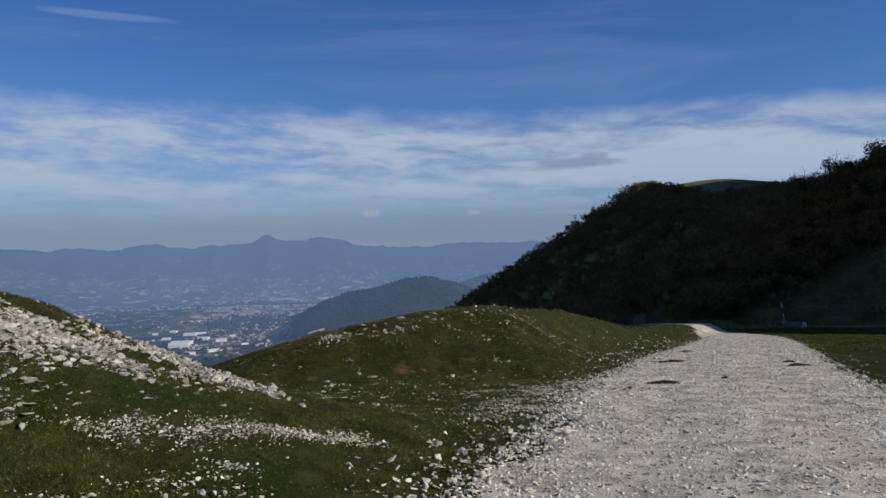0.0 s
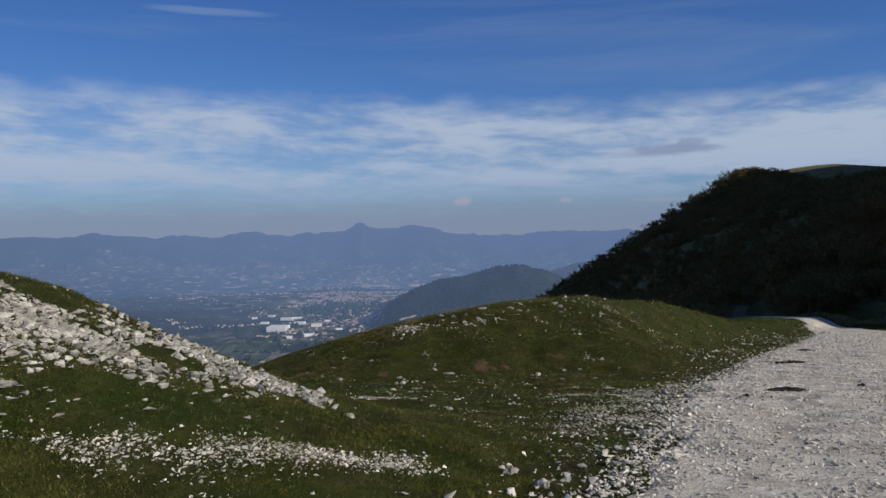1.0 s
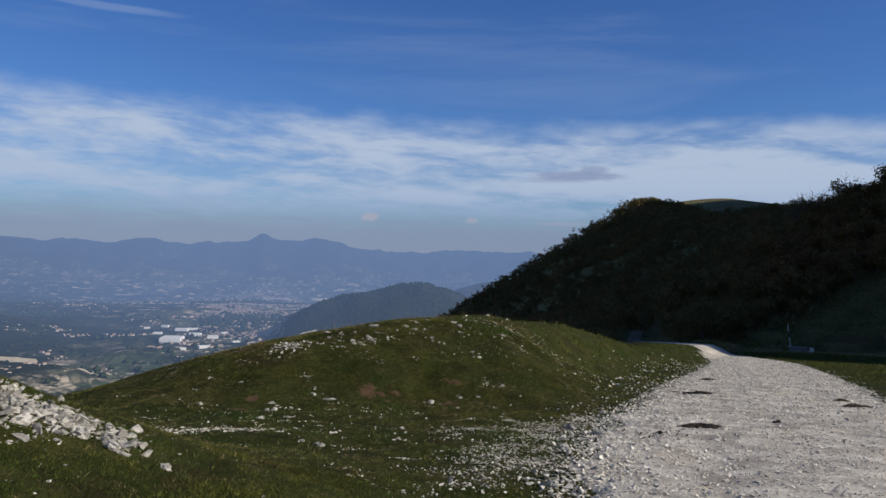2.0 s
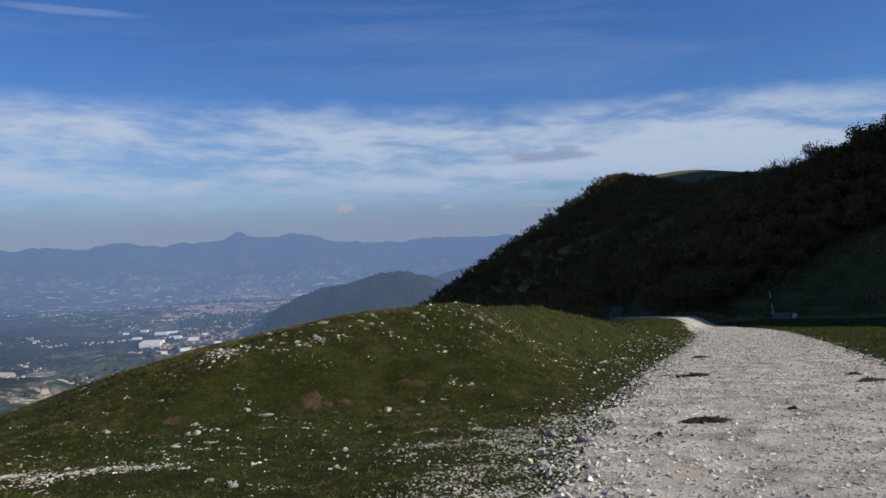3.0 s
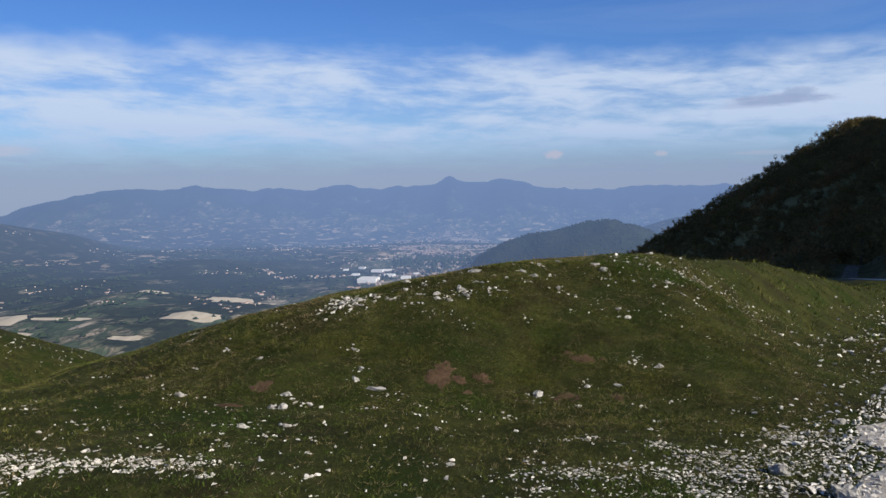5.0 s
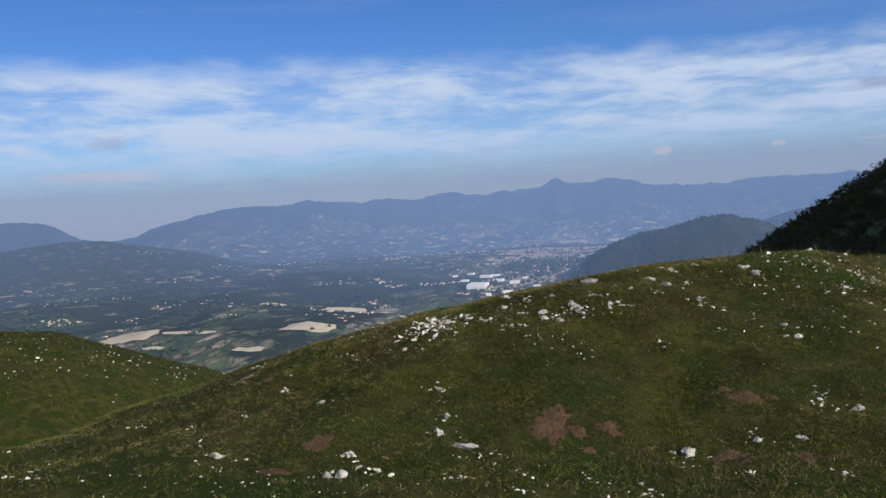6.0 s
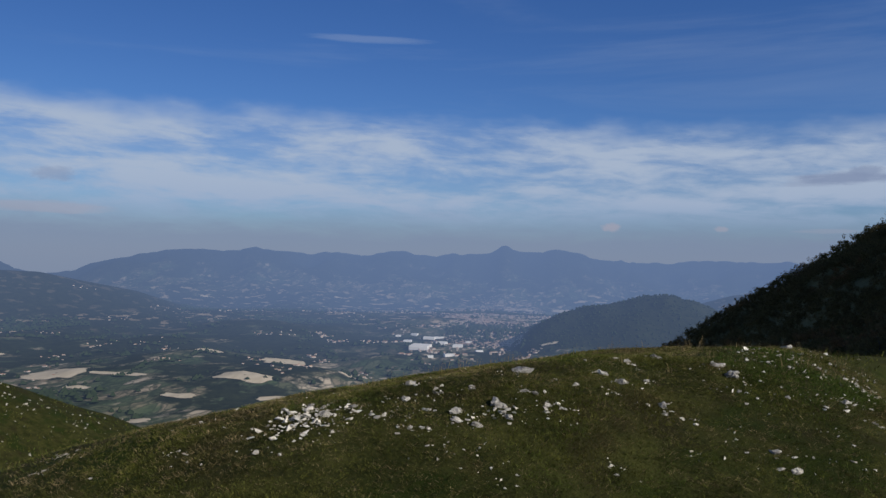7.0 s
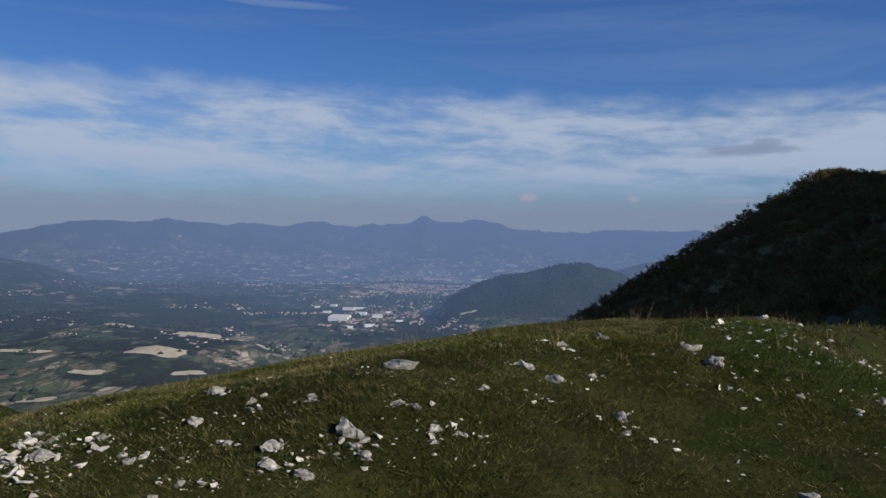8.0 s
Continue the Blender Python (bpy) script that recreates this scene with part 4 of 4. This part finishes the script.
for spec in ((-18.95, -6.45, 48, 60, 9, 8), (-17.4, -6.15, 26, 50, 7, 8), (-16.2, -6.3, 26, 40, 6, 14), (-17.6, -5.7, 30, 20, 5, 20), (-16.8, -7.0, 24, 18, 6, 30), (-18.3, -5.75, 34, 26, 6, 8), (-19.9, -6.0, 22, 30, 5, 12), (-19.4, -5.5, 20, 16, 5, 0), (-15.4, -6.0, 18, 14, 5, 24), (-20.6, -5.6, 16, 20, 4, 16), (-18.2, -7.1, 14, 12, 5, 20), (-14.6, -6.6, 18, 12, 4, 30)):
    build_hall(*spec)


def build_field(az, el, wide, deep, turn, seed):
    """A harvested field: an irregular patch draped over the valley floor."""
    x0, y0, d = valley_spot(az, el)
    g = np.random.default_rng(seed)
    k = 22
    a = np.linspace(0, 2 * np.pi, k, endpoint=False)
    edge = (np.abs(np.cos(a)) ** 5 + np.abs(np.sin(a)) ** 5) ** -0.2 * (1 + g.normal(0, 0.09, k))
    rings = np.linspace(0.05, 1, 7)
    px = (rings[:, None] * edge * np.cos(a)) * wide * 0.4
    py = (rings[:, None] * edge * np.sin(a)) * deep * 0.36
    c, s = math.cos(radians(turn)), math.sin(radians(turn))
    x, y = x0 + px * c - py * s, y0 + px * s + py * c
    z = land(x, y) + 1.5
    me = mesh_from("stubble_field", np.stack((x, y, z), -1).reshape(-1, 3), grid_faces(7, k, True), M_STUBBLE, True)
    tagged(new("stubble_field", me), "pale harvested field on the hazy valley floor", "field", "fields in the valley", kind="structure")


# the small one at -9.5 paints a sunlit spot on the hill as stubble
FIELDS = ((-43.7, -8.0, 130, 150, 20), (-48.2, -6.6, 110, 90, 10), (-34.1, -6.7, 70, 60, 0), (-31.5, -8.5, 120, 70, -5), (-28.8, -7.6, 110, 130, 25), (-39.0, -11.4, 60, 40, 10),
          (-40.0, -8.2, 130, 30, 5), (-34.5, -2.9, 50, 30, 0), (-25.1, -2.9, 45, 26, 0), (-36.0, -9.8, 70, 30, 0), (-29.5, -10.2, 60, 26, 30), (-42.5, -9.0, 60, 30, 0), (-9.5, -5.9, 50, 26, 20),
          (-11.5, -3.45, 200, 80, 0), (-8.5, -3.5, 120, 70, 5), (-24.0, -8.6, 60, 30, 0))
for k, spec in enumerate(FIELDS):
    build_field(*spec, 900 + k)


def build_valley_trees():
    n = 44000
    az, r = rng.uniform(-56, 6, n), np.sqrt(rng.uniform(900 ** 2, 3500 ** 2, n))
    x, y = polar(az, r)
    line = np.abs(rough_noise(x / 150, y / 150, 111, 3))
    ok = (line < 0.025) | (rough_noise(x / 300, y / 300, 117, 4) > 0.22)
    ground = land(x, y)
    ok = (ok & (ground < -203)) | ((ground > -200) & (ground < -60) & (r > 1500) & (r < 2500) & (az > -16))
    x, y = x[ok], y[ok]
    z = land(x, y) - 1
    s = rng.uniform(3.5, 9, len(x)) * np.where(ground[ok] > -200, 0.5, 1.0)
    octa = np.array([(1, 0, .45), (0, 1, .5), (-1, 0, .45), (0, -1, .5), (0, 0, 1.3), (0, 0, 0)])
    f = np.array([(0, 1, 4), (1, 2, 4), (2, 3, 4), (3, 0, 4), (1, 0, 5), (2, 1, 5), (3, 2, 5), (0, 3, 5)])
    v = octa[None] * s[:, None, None] * rng.uniform(0.7, 1.2, (len(x), 6, 1)) + np.stack((x, y, z), -1)[:, None]
    f = (f[None] + (np.arange(len(x)) * 6)[:, None, None]).reshape(-1, 3)
    tagged(new("valley_trees", mesh_from("valley_trees", v.reshape(-1, 3), f, M_WOODS)), "hedgerows and copses far down in the valley", "trees", kind="stuff")


build_valley_trees()


# ---- single rocks ----
def ground_z(x, y):
    return float(land(np.array([float(x)]), np.array([float(y)]))[0])


def rock_mesh(seed):
    """A broken block: a hull with blunted edges and a few chipped facets."""
    g = np.random.default_rng(seed)
    bm = bmesh.new()
    for _ in range(12):
        d = g.normal(size=3)
        d /= np.linalg.norm(d)
        bm.verts.new(d * g.uniform(0.72, 1.15) * (1.0, 0.8, 0.7))
    bmesh.ops.convex_hull(bm, input=bm.verts[:])
    bmesh.ops.delete(bm, geom=[v for v in bm.verts if not v.link_faces], context="VERTS")
    bmesh.ops.bevel(bm, geom=bm.edges[:], offset=0.03, segments=1, affect="EDGES")
    bmesh.ops.triangulate(bm, faces=bm.faces[:])
    bmesh.ops.subdivide_edges(bm, edges=[e for e in bm.edges if e.calc_length() > 0.3], cuts=2)
    bmesh.ops.triangulate(bm, faces=bm.faces[:])
    for v in bm.verts:
        q = v.co * 2.2 + Vector((seed, 0, 0))
        v.co += v.normal * (noise.noise(q) * 0.16 + noise.noise(q * 2.7) * 0.13 - abs(noise.noise(q * 4.3)) * 0.16) + Vector(g.normal(0, 0.025, 3))
    me = bpy.data.meshes.new("limestone_rock")
    bm.to_mesh(me)
    bm.free()
    me.materials.append(M_ROCK)
    return me


ROCK_MESHES = [rock_mesh(400 + k) for k in range(14)]
pick = random.Random(11)


def place_rock(x, y, r, label, group, stretch=1.0, sink=0.46):
    r *= 1.12
    ob = new("limestone_rock", pick.choice(ROCK_MESHES))
    ob.matrix_world = pose(x, y, ground_z(x, y) + r * (0.55 - sink), pick.uniform(-18, 18), pick.uniform(-18, 18), pick.uniform(-30, 30)) @ Matrix.Diagonal((r * stretch, r * pick.uniform(0.8, 1.1), r * pick.uniform(0.7, 1.1), 1))
    tagged(ob, label, "rock", group)


UPPER = ((-2.54, 17.94, 0.035), (-2.65, 17.86, 0.045), (-2.69, 18.04, 0.03), (-2.39, 17.70, 0.06), (-2.56, 17.67, 0.035), (-2.24, 17.89, 0.03), (-2.01, 17.72, 0.025), (-1.95, 17.66, 0.03), (-1.63, 17.52, 0.03), (-1.37, 17.82, 0.05),
         (-1.33, 17.68, 0.045), (-1.24, 17.69, 0.02), (-1.17, 17.64, 0.035), (-1.86, 18.04, 0.05), (-1.96, 18.43, 0.045), (-1.65, 18.19, 0.03), (-1.37, 18.26, 0.025), (-1.61, 17.87, 0.025), (-1.07, 17.98, 0.075), (-1.04, 17.88, 0.04), (-0.43, 19.14, 0.055),
         (-0.26, 19.06, 0.07), (-0.25, 19.67, 0.04), (0.0, 20.11, 0.06), (0.57, 19.93, 0.075), (0.68, 19.73, 0.075), (1.39, 22.1, 0.07))
for x, y, r in UPPER:
    place_rock(x, y, r, "pale angular limestone rock sunk in the turf of the mound", "rocks on the mound", 1.1)
BROW = ((0.10, 18.86, 0.05), (-0.94, 18.26, 0.035), (-0.85, 18.26, 0.03), (-0.73, 18.13, 0.035), (-0.73, 18.05, 0.025), (-0.61, 18.15, 0.03), (-0.58, 18.64, 0.025), (-0.05, 19.26, 0.025), (-0.97, 17.84, 0.04), (1.58, 19.6, 0.045), (0.91, 18.46, 0.045), (0.72, 19.47, 0.025), (1.04, 18.22, 0.05), (0.12, 18.7, 0.03))
for x, y, r in BROW:
    place_rock(x, y, r, "small white limestone rock in short grass on the mound", "rocks on the mound", 1.2)
place_rock(-1.07, 18.78, 0.07, "long flat slab of grey limestone flush with the turf", "rocks on the mound", 1.7, 0.6)
HOLLOW = ((-3.37, 15.0, 0.07), (-3.01, 16.06, 0.045), (-2.0, 16.41, 0.055), (-1.76, 15.97, 0.05), (-1.76, 15.74, 0.055), (-2.3, 15.28, 0.05), (-2.34, 15.27, 0.04), (-2.22, 14.95, 0.06), (-2.32, 14.92, 0.045), (-2.25, 14.2, 0.055), (-1.86, 14.29, 0.05), (-1.99, 15.07, 0.055), (-0.22, 12.62, 0.045), (-1.32, 12.23, 0.045),
          (-1.07, 12.04, 0.05), (0.15, 15.97, 0.06), (0.62, 16.28, 0.045), (1.37, 16.85, 0.06), (0.96, 16.37, 0.04), (-0.2, 13.46, 0.035))
for x, y, r in HOLLOW:
    place_rock(x, y, r, "white limestone rock lying in the grassy hollow", "rocks in the hollow")
place_rock(-1.48, 15.57, 0.06, "flat white limestone slab lying in the hollow", "rocks in the hollow", 1.8, 0.4)
VERGE = ((2.08, 13.81, 0.09), (2.40, 13.33, 0.115), (-1.54, 8.31, 0.055), (-0.13, 7.85, 0.08), (0.14, 7.57, 0.075), (0.07, 6.72, 0.07), (0.03, 6.38, 0.07), (0.34, 7.82, 0.045), (-1.57, 5.85, 0.035), (-1.73, 5.43, 0.045), (-0.81, 6.45, 0.045), (0.58, 7.53, 0.08), (0.29, 6.64, 0.055), (0.75, 8.1, 0.06), (1.3, 10.2, 0.06), (1.75, 12.2, 0.07), (2.9, 15.6, 0.07))
for x, y, r in VERGE:
    place_rock(x, y, r, "chunky white limestone rock beside the gravel track", "rocks along the track", 1.1)
for k in range(46):
    f = k / 45
    px = -5.2 + 3.6 * f
    place_rock(px + pick.gauss(-0.15, 0.1), float(np.interp(px, (-6.5, -4.2, -3.5, -2.8, -1.6), (5.8, 7.0, 7.9, 8.5, 8.4))) + pick.gauss(0, 0.25 * (1.2 - f)), pick.uniform(0.035, 0.09), "large pale limestone block in the rocky spur", "rocks of the spur", 1.25, 0.4)


# chips broken off round the single rocks
spots = np.array([(x, y) for x, y, r in UPPER + BROW + HOLLOW])
x, y = clumps(spots[:, 0], spots[:, 1], 7, 0.07)
strew("rock_chips", x, y, sizes(len(x), 0.006, 0.03, 2.4), ROCKS, M_STONE, "chips of limestone lying round the single rocks", "stones", 0.35)


# ---- dung, bare soil ----
def flat_blot(x, y, wide, deep, turn, seed, material, name, height, lift, label, category, kind="", ragged=0.16):
    """A ragged patch draped on the ground, thicker towards its middle."""
    g = np.random.default_rng(seed)
    k, rings = 36, 7
    a = np.linspace(0, 2 * np.pi, k, endpoint=False)
    edge = 1 + 0.28 * np.sin(3 * a + g.uniform(0, 6)) * g.uniform(0.4, 1) + 0.1 * np.sin(7 * a + g.uniform(0, 6)) + g.normal(0, ragged, k)
    f = np.linspace(0.02, 1, rings)[:, None]
    px, py = f * edge * np.cos(a) * wide / 2, f * edge * np.sin(a) * deep / 2
    c, s = math.cos(radians(turn)), math.sin(radians(turn))
    xs, ys = x + px * c - py * s, y + px * s + py * c
    zs = land(xs, ys) + lift + height * (1 - f ** 2) * (1 + g.normal(0, 0.45, (rings, k))) - 0.03 * (f > 0.99)
    me = mesh_from(name, np.stack((xs, ys, zs), -1).reshape(-1, 3), grid_faces(rings, k, True)[:, ::-1], material, True)
    ob = new(name, me)
    tagged(ob, label, category, kind=kind)
    if not kind:
        tagged(ob, group="droppings on the track")
    return ob


for k, (x, y, w, d, t) in enumerate(((4.02, 14.3, 0.5, 0.34, 0), (5.65, 19.1, 0.6, 0.2, 8), (7.28, 23.2, 0.5, 0.14, 8), (7.95, 17.5, 0.45, 0.1, 0), (8.2, 18.4, 0.3, 0.12, 0), (5.4, 14.88, 0.14, 0.08, 10))):
    flat_blot(x, y, w, d, t, 500 + k, M_DUNG, "dung_pat", 0.028, 0.036, "dark dried animal dung flattened on the gravel", "dung", ragged=0.26)
x, y = clumps(np.array((4.02, 3.95, 4.15, 5.65, 5.5, 3.1, 3.2, 5.3, 5.2, 7.95)), np.array((14.3, 14.22, 14.35, 19.1, 19.05, 13.35, 13.5, 19.9, 19.4, 17.5)), 22, 0.11)
strew("dung_crumbs", x, y, sizes(len(x), 0.006, 0.035, 2.0), PEBBLES, M_DUNG, "dark crumbs of dung and litter trodden into the gravel", "dung", 0.3, 0.012, road_top)
SOIL = ((-0.9, 16.05, 0.85, 0.42), (0.42, 16.0, 0.42, 0.25), (0.55, 16.95, 0.45, 0.28), (-2.66, 15.38, 0.4, 0.3), (0.95, 16.05, 0.3, 0.2), (-2.75, 14.9, 0.4, 0.16))
soil = random.Random(17)
for k, (x, y, w, d) in enumerate(SOIL):
    flat_blot(x, y, w * 0.75, d * 0.7, soil.uniform(0, 180), 560 + k, M_SOIL, "bare_soil", 0.005, 0.001, "patch of bare reddish soil worn through the turf", "soil", kind="structure", ragged=0.12)
    for j in range(6 if w > 0.5 else 3):
        e = soil.uniform(0.12, 0.3)
        flat_blot(x + soil.gauss(0, 0.3) * w, y + soil.gauss(0, 0.3) * d, w * e, w * e * 0.7, soil.uniform(0, 180), 580 + 8 * k + j, M_SOIL, "bare_soil", 0.004, 0.001, "small scrap of bare reddish soil between grass tufts", "soil", kind="structure", ragged=0.15)


# ---- snow pole and trough beside the track ----
def build_pole(x, y, height):
    pole = new("snow_pole")
    pole.matrix_world = pose(x, y, ground_z(x, y) - 0.1, 0, -9, 0)
    bits = 5
    for k in range(bits):
        z0, z1 = height * k / bits, height * (k + 1) / bits
        bm = bmesh.new()
        bmesh.ops.create_cone(bm, cap_ends=True, segments=14, radius1=0.04, radius2=0.04, depth=z1 - z0, matrix=Matrix.Translation((0, 0, (z0 + z1) / 2)))
        part("band", bm, M_POLE_DARK if k == 3 else M_POLE, pole, "dark painted band" if k == 3 else "")
    bm = bmesh.new()
    bmesh.ops.create_uvsphere(bm, u_segments=12, v_segments=6, radius=0.041, matrix=Matrix.Translation((0, 0, height)))
    part("cap", bm, M_POLE, pole)
    tagged(pole, "leaning white snow pole with a dark band beside the track", "pole")


build_pole(31.4, 71.0, 2.6)


def box(bm, cx, cy, cz, w, d, h, bevel=0.03, turn=0.0):
    m = Matrix.Translation((cx, cy, cz)) @ Matrix.Rotation(turn, 4, "Y") @ Matrix.Diagonal((w, d, h, 1))
    made = bmesh.ops.create_cube(bm, size=1.0, matrix=m)
    edges = list({e for v in made["verts"] for e in v.link_edges})
    bmesh.ops.bevel(bm, geom=edges, offset=bevel, segments=2, affect="EDGES")


def build_trough(x, y):
    trough = new("water_trough")
    trough.matrix_world = pose(x, y, ground_z(x, y) - 0.04, 0, 0, -20)
    for name, cx, cy, w, d in (("front_wall", 0, -0.36, 1.4, 0.12), ("back_wall", 0, 0.36, 1.4, 0.12), ("end_wall", -0.64, 0, 0.12, 0.6), ("end_wall", 0.64, 0, 0.12, 0.6)):
        bm = bmesh.new()
        box(bm, cx, cy, 0.3, w, d, 0.6)
        part(name, bm, M_CONCRETE, trough)
    bm = bmesh.new()
    box(bm, 0, 0, 0.1, 1.16, 0.6, 0.1)
    part("base", bm, M_CONCRETE, trough)
    bm = bmesh.new()
    box(bm, -0.08, 0, 0.62, 1.6, 0.9, 0.08)
    part("lid", bm, M_CONCRETE, trough, "weathered slab")
    bm = bmesh.new()
    box(bm, 0.98, 0, 0.32, 0.34, 0.6, 0.62, 0.05, radians(14))
    part("end_slab", bm, M_POLE, trough, "pale slab leaning on the end")
    tagged(trough, "low concrete water trough with pale slabs by the track", "trough")


build_trough(31.3, 69.5)


# ---- taller trees where the track bends away ----
roadside = build_tree(340, 9.0, 1.15, 1500, 0.022)
tagged(roadside, "tall olive-green tree at the bend of the track", "tree", "trees at the bend")
roadside.matrix_world = pose(31.5, 158, ground_z(31.5, 158) - 0.3)
for x, y, s, t in ((27, 150, 0.8, 40), (34.5, 166, 0.75, 110), (23, 140, 0.6, 200), (52, 166, 0.8, 300), (57, 150, 0.7, 20), (29, 170, 0.9, 75), (19, 128, 0.5, 12), (48, 182, 0.8, 150)):
    c = copy_thing(roadside, pose(x, y, ground_z(x, y) - 0.3, 0, 0, t))
    c.scale = (s, s, s)


# ---- bare shrubs on the skyline ----
def build_shrub(x, y, height, seed):
    """Leafless stems fanning from one foot, each with a few twigs."""
    g = random.Random(seed)
    shrub = new("bare_shrub")
    shrub.matrix_world = pose(x, y, ground_z(x, y) - 0.1)
    for k in range(14):
        a, lean, h = g.uniform(0, 6.28), g.uniform(0.1, 0.75), height * g.uniform(0.6, 1.1)
        tip = Vector((math.cos(a) * lean * h * 0.7, math.sin(a) * lean * h * 0.7, h))
        limbs = [(Vector((0, 0, 0)), tip, 0.045, 0.018)]
        for _ in range(7):
            s = tip * g.uniform(0.35, 0.95)
            d = Vector((g.uniform(-1, 1), g.uniform(-1, 1), g.uniform(0.3, 1.4))).normalized() * h * g.uniform(0.15, 0.32)
            limbs.append((s, s + d, 0.022, 0.01))
        bm = bmesh.new()
        for p, q, r0, r1 in limbs:
            m = Matrix.Translation((p + q) / 2) @ (q - p).to_track_quat("Z", "Y").to_matrix().to_4x4()
            bmesh.ops.create_cone(bm, cap_ends=False, segments=4, radius1=r0, radius2=r1, depth=(q - p).length, matrix=m)
        part("stem", bm, M_BARK, shrub)
    tagged(shrub, "leafless grey-brown shrub against the sky on the ridge", "shrub", "bare shrubs on the ridge")


for k, (az, r, h) in enumerate(((25.2, 124, 3.6), (25.7, 122, 4.2), (26.3, 123, 4.4), (26.9, 121, 3.8), (28.2, 122, 4.0))):
    sx, sy = polar(az, r)
    build_shrub(float(sx), float(sy), h, 620 + k)


# ---- stones on the far grassy hump ----
n = 420
az, r = rng.uniform(-62, -34, n), rng.normal(50, 2.6, n)
x, y = polar(az, r)
strew("hump_stones", x, y, sizes(n, 0.03, 0.13, 3.0), PEBBLES, M_STONE, "small white stones on the far grassy hump", "stones", 0.3)
az, r = rng.uniform(-64, -32, 14000), rng.uniform(40, 56, 14000)
x, y = polar(az, r)
ok = rough_noise(x * 0.6, y * 0.6, 151, 4) > -0.25 + 0.3 * rng.random(len(x))
grass_object("hump_grass", blades(x[ok], y[ok], rng.uniform(0.04, 0.16, ok.sum()), 0.022, rng.uniform(0.2, 1.2, ok.sum())), "rough grass on the far hump")
